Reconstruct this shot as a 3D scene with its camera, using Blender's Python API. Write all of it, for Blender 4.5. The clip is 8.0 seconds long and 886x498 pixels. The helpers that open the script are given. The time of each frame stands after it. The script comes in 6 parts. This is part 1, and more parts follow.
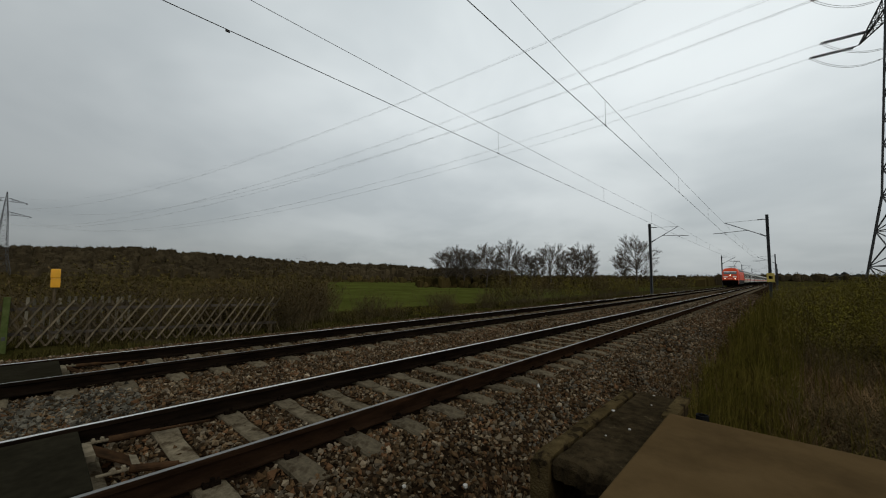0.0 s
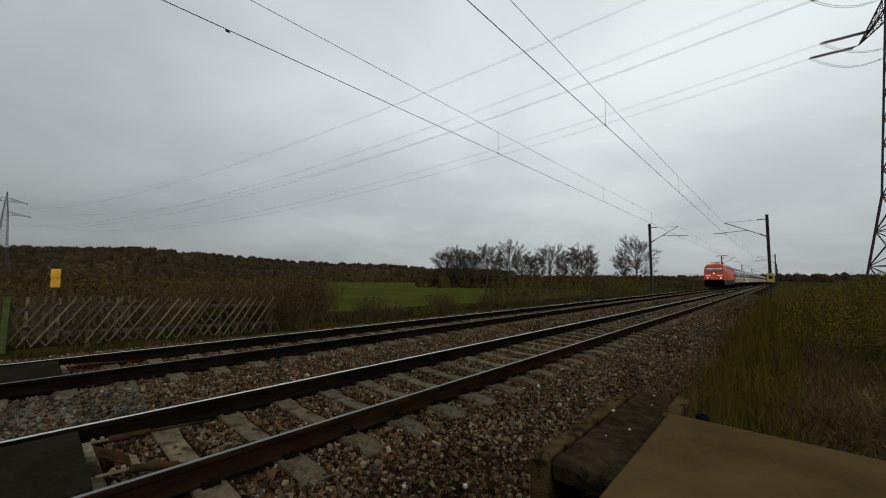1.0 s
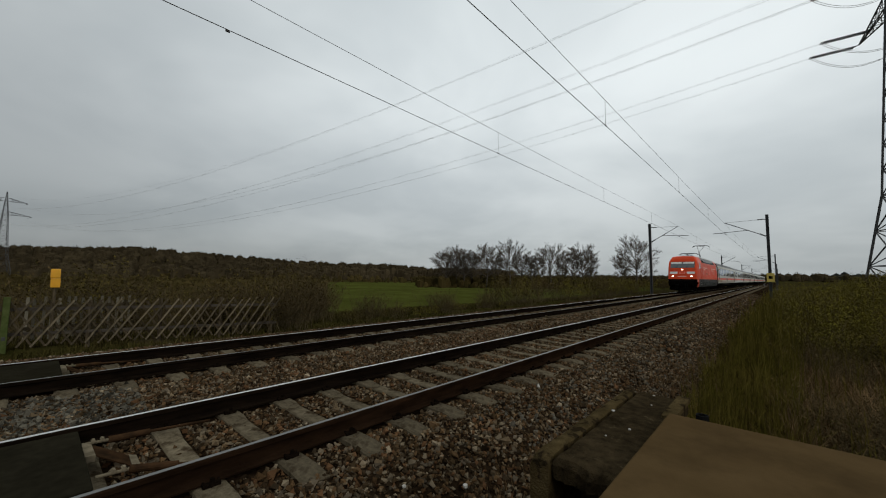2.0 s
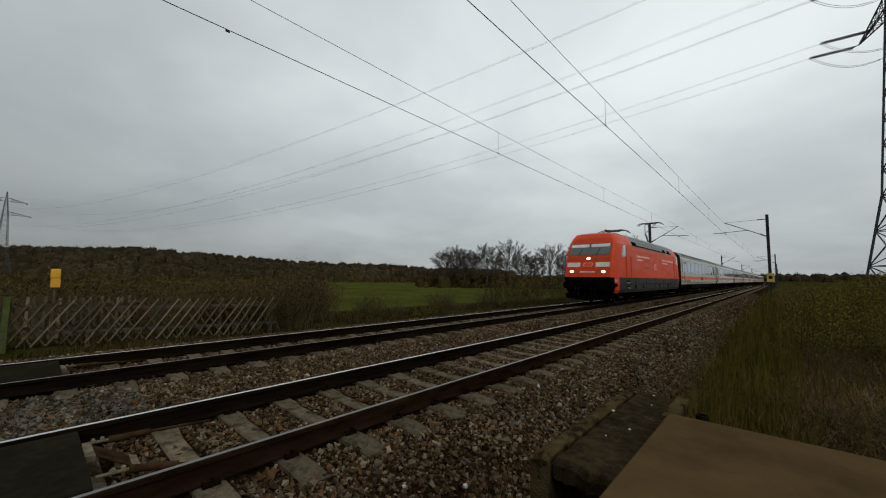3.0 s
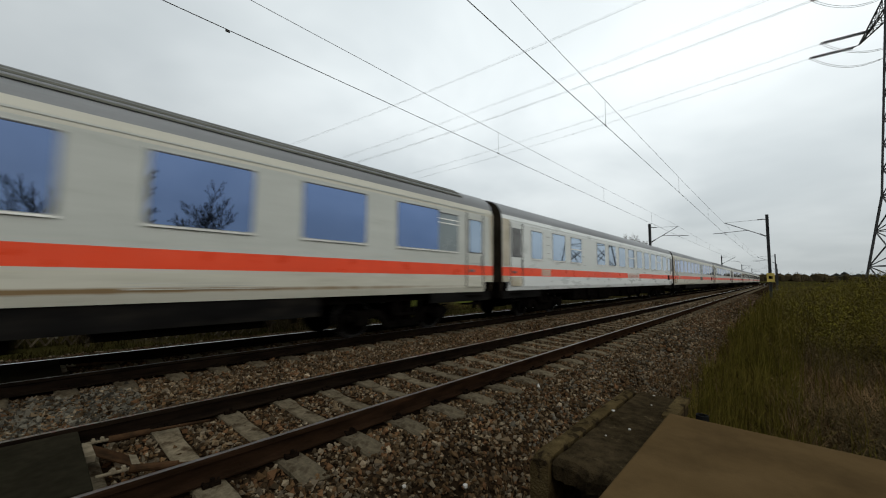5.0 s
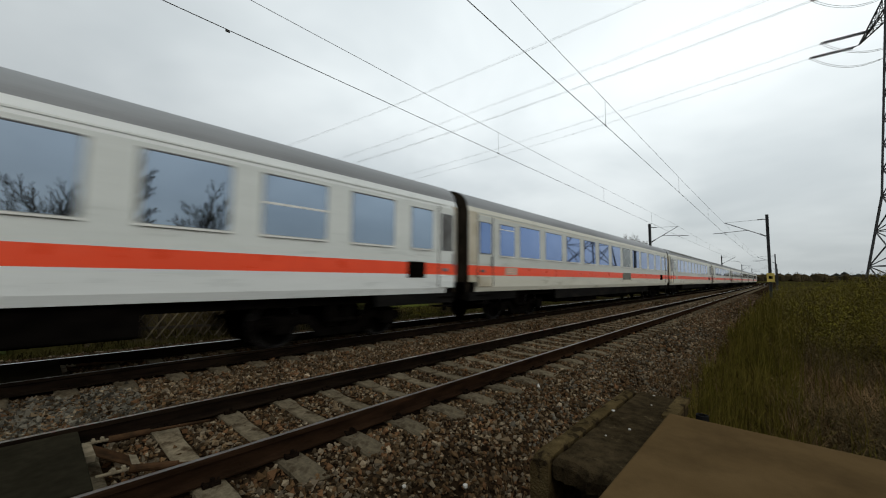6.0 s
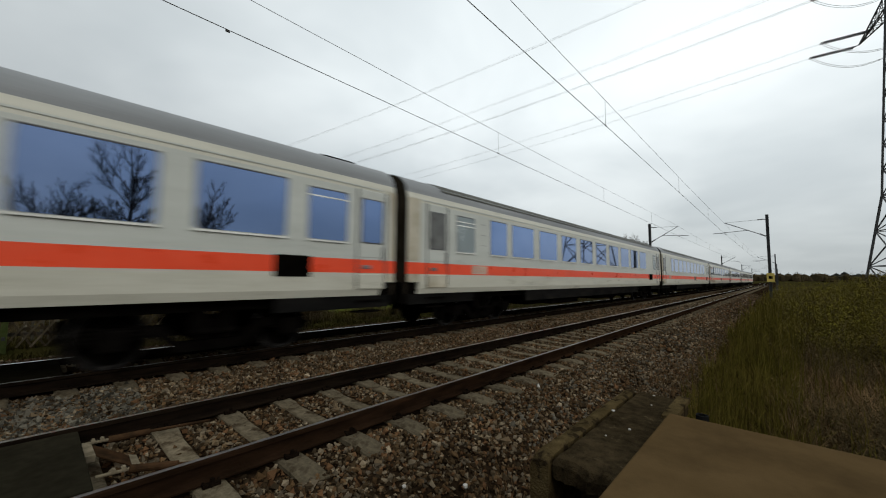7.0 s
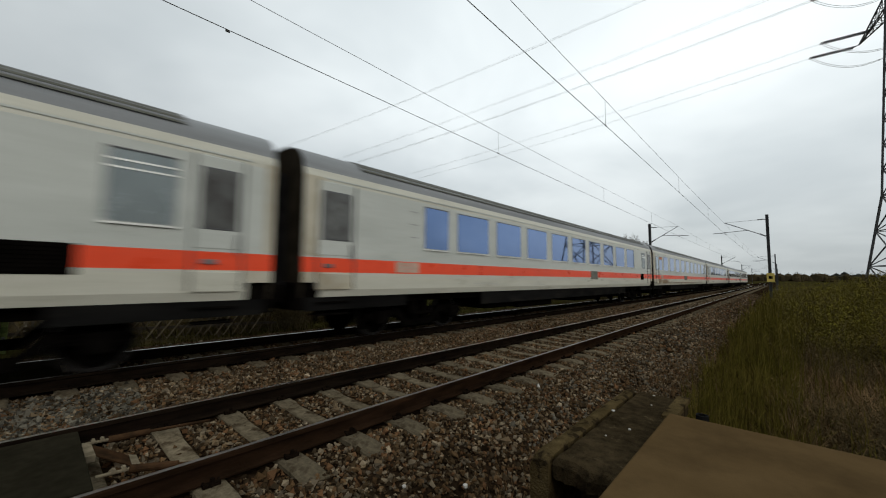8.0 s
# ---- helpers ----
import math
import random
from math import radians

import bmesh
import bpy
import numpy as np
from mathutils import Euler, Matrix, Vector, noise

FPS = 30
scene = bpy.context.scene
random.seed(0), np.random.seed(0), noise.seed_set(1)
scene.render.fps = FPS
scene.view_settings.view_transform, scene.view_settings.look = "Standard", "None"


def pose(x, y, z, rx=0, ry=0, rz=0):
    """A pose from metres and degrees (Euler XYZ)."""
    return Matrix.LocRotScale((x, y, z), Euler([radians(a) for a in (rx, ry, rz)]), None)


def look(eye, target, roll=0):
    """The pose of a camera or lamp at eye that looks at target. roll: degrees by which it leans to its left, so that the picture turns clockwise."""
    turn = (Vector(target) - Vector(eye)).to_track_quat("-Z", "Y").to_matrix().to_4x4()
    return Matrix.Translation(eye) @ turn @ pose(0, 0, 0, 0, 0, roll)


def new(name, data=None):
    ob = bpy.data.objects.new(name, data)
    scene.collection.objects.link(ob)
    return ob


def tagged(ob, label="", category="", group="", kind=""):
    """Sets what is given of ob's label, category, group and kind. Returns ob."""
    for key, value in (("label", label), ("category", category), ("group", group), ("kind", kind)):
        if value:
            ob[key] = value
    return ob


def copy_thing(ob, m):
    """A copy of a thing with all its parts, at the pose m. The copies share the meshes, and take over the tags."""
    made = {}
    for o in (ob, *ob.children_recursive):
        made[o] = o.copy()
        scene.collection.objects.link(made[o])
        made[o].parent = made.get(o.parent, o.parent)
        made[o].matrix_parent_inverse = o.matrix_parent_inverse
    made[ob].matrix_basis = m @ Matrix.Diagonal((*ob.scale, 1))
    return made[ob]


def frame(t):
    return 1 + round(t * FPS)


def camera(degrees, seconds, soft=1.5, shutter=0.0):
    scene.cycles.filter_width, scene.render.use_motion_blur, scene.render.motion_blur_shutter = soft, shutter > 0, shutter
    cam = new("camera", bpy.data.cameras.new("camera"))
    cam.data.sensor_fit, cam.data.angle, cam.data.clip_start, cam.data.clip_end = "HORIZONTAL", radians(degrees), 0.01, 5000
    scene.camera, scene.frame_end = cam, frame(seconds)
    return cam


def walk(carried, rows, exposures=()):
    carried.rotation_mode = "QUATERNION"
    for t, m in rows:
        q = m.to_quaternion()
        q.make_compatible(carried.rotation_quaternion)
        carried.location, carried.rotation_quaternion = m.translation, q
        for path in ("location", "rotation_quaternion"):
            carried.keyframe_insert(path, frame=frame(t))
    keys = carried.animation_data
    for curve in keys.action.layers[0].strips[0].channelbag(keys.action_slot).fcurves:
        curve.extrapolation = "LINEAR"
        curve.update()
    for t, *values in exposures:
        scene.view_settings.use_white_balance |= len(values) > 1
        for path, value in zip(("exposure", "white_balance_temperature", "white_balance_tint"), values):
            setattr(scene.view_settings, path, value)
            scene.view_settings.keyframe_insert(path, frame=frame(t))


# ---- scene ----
cam = camera(100.34, 8.0, soft=1.1, shutter=0.22)
EYE = Vector((4.0583, 0.0, 1.3888))
STAND = look(EYE, EYE + Vector((-0.67067, 0.73774, 0.07715)), 0.587)
walk(cam, [(0.0, STAND), (8.0, STAND)],
     exposures=[(0.0, 0.0), (3.4, 0.0), (4.3, 0.27), (6.0, 0.31), (8.0, 0.31)])

# ---------------------------------------------------------------- sky and sun

def make_world():
    w = bpy.data.worlds.new("overcast_sky")
    w.use_nodes = True
    scene.world = w
    nt = w.node_tree
    N, L = nt.nodes, nt.links
    N.clear()
    out, bg = N.new("ShaderNodeOutputWorld"), N.new("ShaderNodeBackground")
    sky = N.new("ShaderNodeTexSky")
    sky.sky_type, sky.sun_disc = "NISHITA", False
    sky.sun_elevation, sky.sun_rotation = SUN_ELEV, SUN_TURN
    sky.air_density, sky.dust_density = 1.0, 3.0
    dim = N.new("ShaderNodeVectorMath")
    dim.operation = "SCALE"
    dim.inputs["Scale"].default_value = 0.07
    tc, sep = N.new("ShaderNodeTexCoord"), N.new("ShaderNodeSeparateXYZ")
    L.new(tc.outputs["Generated"], sep.inputs[0])
    # cloud deck: project the way up onto a flat layer
    add = N.new("ShaderNodeMath")
    add.operation = "ADD"
    add.inputs[1].default_value = 0.28
    L.new(sep.outputs["Z"], add.inputs[0])
    div = N.new("ShaderNodeVectorMath")
    div.operation = "DIVIDE"
    comb = N.new("ShaderNodeCombineXYZ")
    for i in range(3):
        L.new(add.outputs[0], comb.inputs[i])
    L.new(tc.outputs["Generated"], div.inputs[0])
    L.new(comb.outputs[0], div.inputs[1])
    n1 = N.new("ShaderNodeTexNoise")
    n1.inputs["Scale"].default_value, n1.inputs["Detail"].default_value = 1.3, 4.0
    n1.inputs["Roughness"].default_value, n1.inputs["Distortion"].default_value = 0.5, 0.25
    L.new(div.outputs[0], n1.inputs["Vector"])
    ramp = N.new("ShaderNodeValToRGB")
    ramp.color_ramp.interpolation = "EASE"
    e = ramp.color_ramp.elements
    e[0].position, e[0].color = 0.28, (0.500, 0.545, 0.560, 1)
    e[1].position, e[1].color = 0.74, (0.67, 0.715, 0.722, 1)
    L.new(n1.outputs["Fac"], ramp.inputs[0])
    # thin bright part of the deck round the sun
    dot = N.new("ShaderNodeVectorMath")
    dot.operation = "DOT_PRODUCT"
    dot.inputs[1].default_value = THIN_WAY
    L.new(tc.outputs["Generated"], dot.inputs[0])
    glow = N.new("ShaderNodeMapRange")
    glow.interpolation_type = "SMOOTHSTEP"
    glow.inputs["From Min"].default_value, glow.inputs["From Max"].default_value = 0.08, 1.02
    glow.inputs["To Min"].default_value, glow.inputs["To Max"].default_value = 0.67, 1.245
    L.new(dot.outputs["Value"], glow.inputs["Value"])
    lit = N.new("ShaderNodeVectorMath")
    lit.operation = "SCALE"
    L.new(ramp.outputs[0], lit.inputs[0])
    low = N.new("ShaderNodeMapRange")
    low.interpolation_type = "SMOOTHSTEP"
    low.inputs["From Min"].default_value, low.inputs["From Max"].default_value = -0.05, 0.50
    low.inputs["To Min"].default_value, low.inputs["To Max"].default_value = 0.655, 1.095
    L.new(sep.outputs["Z"], low.inputs["Value"])
    both = N.new("ShaderNodeMath")
    both.operation = "MULTIPLY"
    L.new(glow.outputs[0], both.inputs[0])
    L.new(low.outputs[0], both.inputs[1])
    L.new(both.outputs[0], lit.inputs["Scale"])
    mix = N.new("ShaderNodeMix")
    mix.data_type = "RGBA"
    mix.inputs["Factor"].default_value = 0.90
    L.new(sky.outputs[0], dim.inputs[0])
    L.new(dim.outputs[0], mix.inputs["A"])
    L.new(lit.outputs[0], mix.inputs["B"])
    L.new(mix.outputs["Result"], bg.inputs["Color"])
    bg.inputs["Strength"].default_value = 1.0
    L.new(bg.outputs[0], out.inputs[0])


SUN_WAY = Vector((0.74, -0.30, 0.52)).normalized()
THIN_WAY = Vector((-0.12, 0.78, 0.61)).normalized()
SUN_ELEV, SUN_TURN = math.asin(SUN_WAY.z), math.atan2(SUN_WAY.x, SUN_WAY.y)
make_world()
sun = new("sun", bpy.data.lights.new("sun", "SUN"))
sun.data.energy, sun.data.angle, sun.data.color = 0.72, radians(35), (1.0, 0.96, 0.90)
sun.matrix_world = look(SUN_WAY * 50, (0, 0, 0))


# ---------------------------------------------------------------- materials
def mat(name, a, b, scale=6.0, rough=0.8, metal=0.0, bump=0.2, bscale=40.0, vary="", wear=None, stretch=(1, 1, 1),
        spec=None, wide=0.25, rvar=0.12, palette=None, spread=0.45):
    """Two colours mixed by fine grain, modulated by broad blotches, with bump; vary: 'piece' or 'island'."""
    m = bpy.data.materials.new(name)
    m.use_nodes = True
    N, L = m.node_tree.nodes, m.node_tree.links
    bsdf = N["Principled BSDF"]
    tc, mp = N.new("ShaderNodeTexCoord"), N.new("ShaderNodeMapping")
    mp.inputs["Scale"].default_value = stretch
    L.new(tc.outputs["Object"], mp.inputs[0])

    def nz(s, det=4.0, r=0.6):
        n = N.new("ShaderNodeTexNoise")
        n.inputs["Scale"].default_value, n.inputs["Detail"].default_value, n.inputs["Roughness"].default_value = s, det, r
        L.new(mp.outputs[0], n.inputs["Vector"])
        return n

    def blend(fac, x, y, kind="MIX"):
        k = N.new("ShaderNodeMix")
        k.data_type, k.blend_type = "RGBA", kind
        for sock, v in (("Factor", fac), ("A", x), ("B", y)):
            if isinstance(v, (int, float)):
                k.inputs[sock].default_value = v
            elif isinstance(v, tuple):
                k.inputs[sock].default_value = (*v[:3], 1)
            else:
                L.new(v, k.inputs[sock])
        return k.outputs["Result"]

    def ramped(src, lo, hi, a0=0.0, a1=1.0):
        r = N.new("ShaderNodeMapRange")
        for s, v in zip(("From Min", "From Max", "To Min", "To Max"), (lo, hi, a0, a1)):
            r.inputs[s].default_value = v
        L.new(src, r.inputs["Value"])
        return r.outputs[0]

    fine, broad = nz(scale), nz(scale * 0.13, 3.0)
    col = blend(ramped(fine.outputs["Fac"], 0.32, 0.68), a, b)
    if palette:                          # each piece takes one of several stone colours
        rp = N.new("ShaderNodeValToRGB")
        rp.color_ramp.interpolation = "CONSTANT"
        while len(rp.color_ramp.elements) < len(palette):
            rp.color_ramp.elements.new(1.0)
        for k, c in enumerate(palette):
            rp.color_ramp.elements[k].position = k / len(palette)
            rp.color_ramp.elements[k].color = (*c, 1)
        src = N.new("ShaderNodeObjectInfo").outputs["Random"] if vary == "piece" else N.new("ShaderNodeNewGeometry").outputs["Random Per Island"]
        mul = N.new("ShaderNodeMath")
        mul.operation = "MULTIPLY"
        mul.inputs[1].default_value = 37.7
        frc = N.new("ShaderNodeMath")
        frc.operation = "FRACT"
        L.new(src, mul.inputs[0])
        L.new(mul.outputs[0], frc.inputs[0])
        L.new(frc.outputs[0], rp.inputs[0])
        col = blend(0.72, col, rp.outputs[0])
    g = ramped(broad.outputs["Fac"], 0.3, 0.7, 1 - wide, 1 + wide)
    gc = N.new("ShaderNodeCombineColor")
    for i in range(3):
        L.new(g, gc.inputs[i])
    col = blend(1.0, col, gc.outputs[0], "MULTIPLY")
    if wear:
        tint, lo, hi, ws = wear
        wn = nz(ws, 5.0, 0.65)
        col = blend(ramped(wn.outputs["Fac"], lo, hi), col, tint)
    if vary:
        if vary == "piece":
            rnd = N.new("ShaderNodeObjectInfo").outputs["Random"]
        else:
            rnd = N.new("ShaderNodeNewGeometry").outputs["Random Per Island"]
        v = ramped(rnd, 0, 1, 1 - spread, 1 + spread)
        vc = N.new("ShaderNodeCombineColor")
        for i in range(3):
            L.new(v, vc.inputs[i])
        col = blend(1.0, col, vc.outputs[0], "MULTIPLY")
    L.new(col, bsdf.inputs["Base Color"])
    L.new(ramped(fine.outputs["Fac"], 0.3, 0.7, max(0.02, rough - rvar), min(1, rough + rvar)), bsdf.inputs["Roughness"])
    bsdf.inputs["Metallic"].default_value = metal
    bsdf.inputs["Specular IOR Level"].default_value = spec if spec is not None else (0.5 if rough < 0.7 else 0.06 if rough < 0.85 else 0.0)
    if bump:
        bn, bu = nz(bscale, 3.0), N.new("ShaderNodeBump")
        bu.inputs["Strength"].default_value, bu.inputs["Distance"].default_value = bump, 0.02
        L.new(bn.outputs["Fac"], bu.inputs["Height"])
        L.new(bu.outputs[0], bsdf.inputs["Normal"])
    return m


def glow_mat(name, colour, strength):
    m = bpy.data.materials.new(name)
    m.use_nodes = True
    b = m.node_tree.nodes["Principled BSDF"]
    b.inputs["Base Color"].default_value = (*colour, 1)
    b.inputs["Emission Color"].default_value = (*colour, 1)
    b.inputs["Emission Strength"].default_value = strength
    return m


STONES = [(0.106, 0.063, 0.030), (0.040, 0.027, 0.014), (0.148, 0.110, 0.066), (0.104, 0.086, 0.061), (0.017, 0.012, 0.007), (0.073, 0.044, 0.021), (0.225, 0.182, 0.122), (0.052, 0.039, 0.024), (0.113, 0.057, 0.027)]
M_BALLAST = mat("ballast_stone", (0.040, 0.025, 0.013), (0.095, 0.064, 0.036), 9, 0.9, vary="island", bump=0.4, wide=0.3, palette=STONES)
M_GREYSTONE = mat("grey_ballast_stone", (0.048, 0.043, 0.033), (0.105, 0.096, 0.074), 9, 0.9, vary="island", bump=0.4, spread=0.7)
M_STONE = mat("ballast_stone_single", (0.040, 0.025, 0.013), (0.095, 0.064, 0.036), 9, 0.9, vary="piece", bump=0.4, palette=STONES)
# bed far darker than the stones: shade in their gaps is put into its colour
M_BED_SHADE = mat("ballast_bed", (0.005, 0.003, 0.0016), (0.028, 0.018, 0.010), 17, 0.95, bump=1.0, bscale=22, wide=0.35)
# rust taken near black: shade below the rail head is put into the colour
M_RAIL = mat("shaded_rusty_rail_side", (0.0042, 0.0030, 0.0022), (0.012, 0.0080, 0.0052), 12, 0.9, bump=0.3, stretch=(1, 0.2, 1))
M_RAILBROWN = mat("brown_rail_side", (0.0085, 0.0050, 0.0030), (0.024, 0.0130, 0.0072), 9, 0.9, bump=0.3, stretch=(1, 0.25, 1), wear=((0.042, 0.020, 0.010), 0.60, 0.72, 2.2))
# bright and dull head: stronger and weaker sky reflection put into two metal colours
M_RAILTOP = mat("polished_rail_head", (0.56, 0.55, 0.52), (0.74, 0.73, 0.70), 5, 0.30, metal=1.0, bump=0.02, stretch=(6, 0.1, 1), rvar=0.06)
M_RAILDULL = mat("dim_reflection_rail_head", (0.15, 0.145, 0.135), (0.25, 0.245, 0.23), 5, 0.45, metal=1.0, bump=0.04, stretch=(6, 0.15, 1), wear=((0.07, 0.05, 0.038), 0.56, 0.66, 1.4))
M_SLEEPER = mat("weathered_concrete_sleeper", (0.078, 0.063, 0.040), (0.140, 0.115, 0.076), 16, 0.9, vary="piece", spread=0.22, bump=0.5, bscale=60,
                wear=((0.040, 0.028, 0.016), 0.52, 0.66, 6))
M_CONC = mat("old_concrete", (0.20, 0.19, 0.165), (0.30, 0.285, 0.25), 5, 0.9, bump=0.3, wear=((0.10, 0.10, 0.07), 0.52, 0.7, 3))
M_RUBBER = mat("crossing_rubber", (0.0125, 0.0112, 0.0072), (0.0185, 0.0165, 0.0105), 14, 0.95, bump=0.15, bscale=90, spec=0.0, rvar=0.04)
M_STEEL = mat("galvanised_steel", (0.12, 0.125, 0.13), (0.19, 0.195, 0.20), 5, 0.6, metal=0.3, bump=0.1)
M_DARKSTEEL = mat("dark_steel", (0.035, 0.036, 0.038), (0.06, 0.06, 0.06), 6, 0.65, metal=0.2, bump=0.1)
M_WIRE = mat("copper_wire_weathered", (0.03, 0.028, 0.026), (0.05, 0.045, 0.04), 4, 0.6, metal=0.3, bump=0)
M_CABLE = mat("aluminium_cable", (0.42, 0.43, 0.44), (0.50, 0.51, 0.52), 3, 0.55, metal=0.3, bump=0)
M_GROUND = mat("rough_grass_ground", (0.018, 0.019, 0.0045), (0.044, 0.036, 0.011), 1.6, 0.95, bump=0.8, bscale=9, wide=0.35,
               wear=((0.050, 0.036, 0.021), 0.52, 0.7, 0.35))
M_FIELD = mat("green_pasture", (0.044, 0.051, 0.0095), (0.066, 0.072, 0.0160), 0.5, 0.95, bump=0.4, bscale=4, wide=0.25)
M_RED = mat("traffic_red_paint", (0.60, 0.050, 0.0075), (0.67, 0.062, 0.0105), 2.2, 0.42, bump=0.03, wide=0.10, stretch=(1, 0.25, 1), spec=0.22,
            wear=((0.44, 0.036, 0.010), 0.56, 0.74, 1.3))
M_STRIPE = mat("red_stripe_paint", (0.76, 0.062, 0.016), (0.82, 0.075, 0.020), 3, 0.35, bump=0.02, wide=0.06)
M_GREY = mat("grey_paint_dusty", (0.029, 0.033, 0.031), (0.042, 0.046, 0.043), 3, 0.75, bump=0.06, stretch=(1, 0.3, 1), spec=0.15,
             wear=((0.045, 0.040, 0.032), 0.55, 0.72, 2))
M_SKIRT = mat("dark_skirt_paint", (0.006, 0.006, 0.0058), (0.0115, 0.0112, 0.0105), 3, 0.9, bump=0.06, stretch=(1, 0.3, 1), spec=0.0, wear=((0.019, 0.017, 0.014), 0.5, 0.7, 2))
M_LOCOROOF = mat("locomotive_roof_paint", (0.155, 0.168, 0.168), (0.205, 0.22, 0.22), 3, 0.55, bump=0.06, stretch=(1, 0.2, 1), spec=0.25)
M_ROOFG = mat("roof_grey_paint", (0.17, 0.18, 0.185), (0.22, 0.23, 0.235), 3, 0.6, bump=0.06, stretch=(1, 0.2, 1))
M_WHITE = mat("light_grey_coach_paint", (0.505, 0.495, 0.415), (0.56, 0.55, 0.47), 2.5, 0.36, bump=0.03, wide=0.06, stretch=(1, 0.3, 2), spec=0.3,
              wear=((0.43, 0.42, 0.345), 0.52, 0.8, 1.1))
M_BAND = mat("window_band_paint", (0.465, 0.485, 0.445), (0.52, 0.54, 0.50), 2.5, 0.38, bump=0.03, wide=0.07, stretch=(1, 0.3, 2), spec=0.3)
M_PANEL = mat("light_panel_white", (0.70, 0.70, 0.66), (0.78, 0.78, 0.74), 4, 0.4, bump=0.02)
M_LETTERING = mat("faded_lettering", (0.72, 0.46, 0.38), (0.80, 0.56, 0.48), 8, 0.5, bump=0)
M_LETTER = mat("white_lettering", (0.72, 0.68, 0.64), (0.80, 0.76, 0.72), 8, 0.5, bump=0)
# grime taken near black: shade under the train is put into this colour
M_UNDER = mat("underframe_grime_and_shade", (0.0018, 0.0016, 0.0014), (0.0055, 0.0047, 0.0040), 5, 0.92, bump=0.2, spec=0.0)
M_GANGWAY = mat("gangway_rubber", (0.006, 0.006, 0.006), (0.014, 0.014, 0.0135), 8, 0.85, bump=0.1, spec=0.02)
M_TREAD = mat("wheel_steel", (0.020, 0.018, 0.017), (0.045, 0.042, 0.040), 6, 0.5, metal=0.9, bump=0.05)
M_GLASS = mat("blue_tinted_window", (0.185, 0.275, 0.495), (0.21, 0.30, 0.52), 1, 0.03, metal=1.0, bump=0, wide=0.06, rvar=0.01)
M_GLASSP = mat("pale_blue_window", (0.36, 0.45, 0.56), (0.39, 0.48, 0.59), 1, 0.03, metal=1.0, bump=0, wide=0.06, rvar=0.01)
M_SMUDGE = mat("brown_smudge", (0.28, 0.075, 0.022), (0.36, 0.085, 0.022), 6, 0.6, bump=0)
M_FADED = mat("faded_red_sign", (0.50, 0.26, 0.21), (0.60, 0.36, 0.30), 5, 0.5, bump=0)
M_GLASSG = mat("frosted_window", (0.20, 0.235, 0.24), (0.24, 0.275, 0.28), 2, 0.25, metal=0.4, bump=0, rvar=0.05)
M_DOORGLASS = mat("grimy_door_window", (0.105, 0.105, 0.10), (0.16, 0.16, 0.15), 3, 0.22, metal=0.4, bump=0, rvar=0.05, wear=((0.06, 0.055, 0.05), 0.5, 0.65, 2.5))
M_PLATE = mat("worn_plate_in_stripe", (0.50, 0.35, 0.26), (0.57, 0.42, 0.33), 7, 0.6, bump=0)
M_SCREEN = mat("windscreen_glass", (0.09, 0.105, 0.105), (0.11, 0.125, 0.125), 2, 0.05, bump=0, rvar=0.01, spec=0.9)
M_CABGLASS = mat("cab_side_glass", (0.42, 0.50, 0.52), (0.46, 0.54, 0.56), 2, 0.06, metal=0.9, bump=0, rvar=0.01)
M_RIM = mat("window_rubber", (0.05, 0.052, 0.055), (0.08, 0.082, 0.085), 6, 0.6, bump=0)
M_WINRIM = mat("grey_window_frame", (0.26, 0.27, 0.255), (0.34, 0.35, 0.33), 6, 0.5, bump=0)
M_VENT = mat("grey_vent", (0.13, 0.135, 0.115), (0.18, 0.185, 0.16), 8, 0.7, bump=0.05)
M_WHITEC = mat("cool_white_coach_paint", (0.62, 0.65, 0.635), (0.68, 0.71, 0.695), 2.5, 0.32, bump=0.03, wide=0.05, stretch=(1, 0.3, 2))
M_BANDC = mat("cool_window_band_paint", (0.57, 0.6, 0.57), (0.62, 0.65, 0.62), 2.5, 0.35, bump=0.03, wide=0.05, stretch=(1, 0.3, 2))
M_BLIND = mat("orange_blind", (0.42, 0.17, 0.09), (0.50, 0.21, 0.12), 6, 0.8, bump=0.05)
M_GLOW = glow_mat("headlamp_glow", (1.0, 0.86, 0.64), 4.0)
M_YELLOW = mat("yellow_plastic", (0.70, 0.33, 0.012), (0.78, 0.39, 0.02), 4, 0.5, bump=0.03)
M_TIMBER = mat("weathered_fence_wood", (0.045, 0.035, 0.022), (0.085, 0.067, 0.042), 8, 0.9, bump=0.3, vary="piece", stretch=(3, 3, 0.5))
M_BARK = mat("bark", (0.050, 0.042, 0.034), (0.085, 0.073, 0.058), 5, 0.95, bump=0.3)
M_TWIG = mat("bare_twigs", (0.060, 0.048, 0.036), (0.095, 0.078, 0.058), 1.5, 0.95, bump=0)

M_STEM = mat("scrub_stems", (0.060, 0.048, 0.024), (0.105, 0.082, 0.045), 3, 0.95, bump=0)
M_LEAFG = mat("olive_leaves", (0.118, 0.106, 0.012), (0.168, 0.142, 0.020), 0.7, 0.85, bump=0, vary="island", spread=0.14)
M_LEAFB = mat("brown_leaves", (0.056, 0.036, 0.015), (0.084, 0.058, 0.026), 2, 0.9, bump=0, vary="island")
M_LEAFO = mat("dull_olive_leaves", (0.068, 0.053, 0.0125), (0.102, 0.078, 0.020), 0.7, 0.9, bump=0, vary="island", spread=0.2)
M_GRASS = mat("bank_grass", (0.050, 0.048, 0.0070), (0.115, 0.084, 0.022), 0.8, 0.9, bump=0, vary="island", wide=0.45)
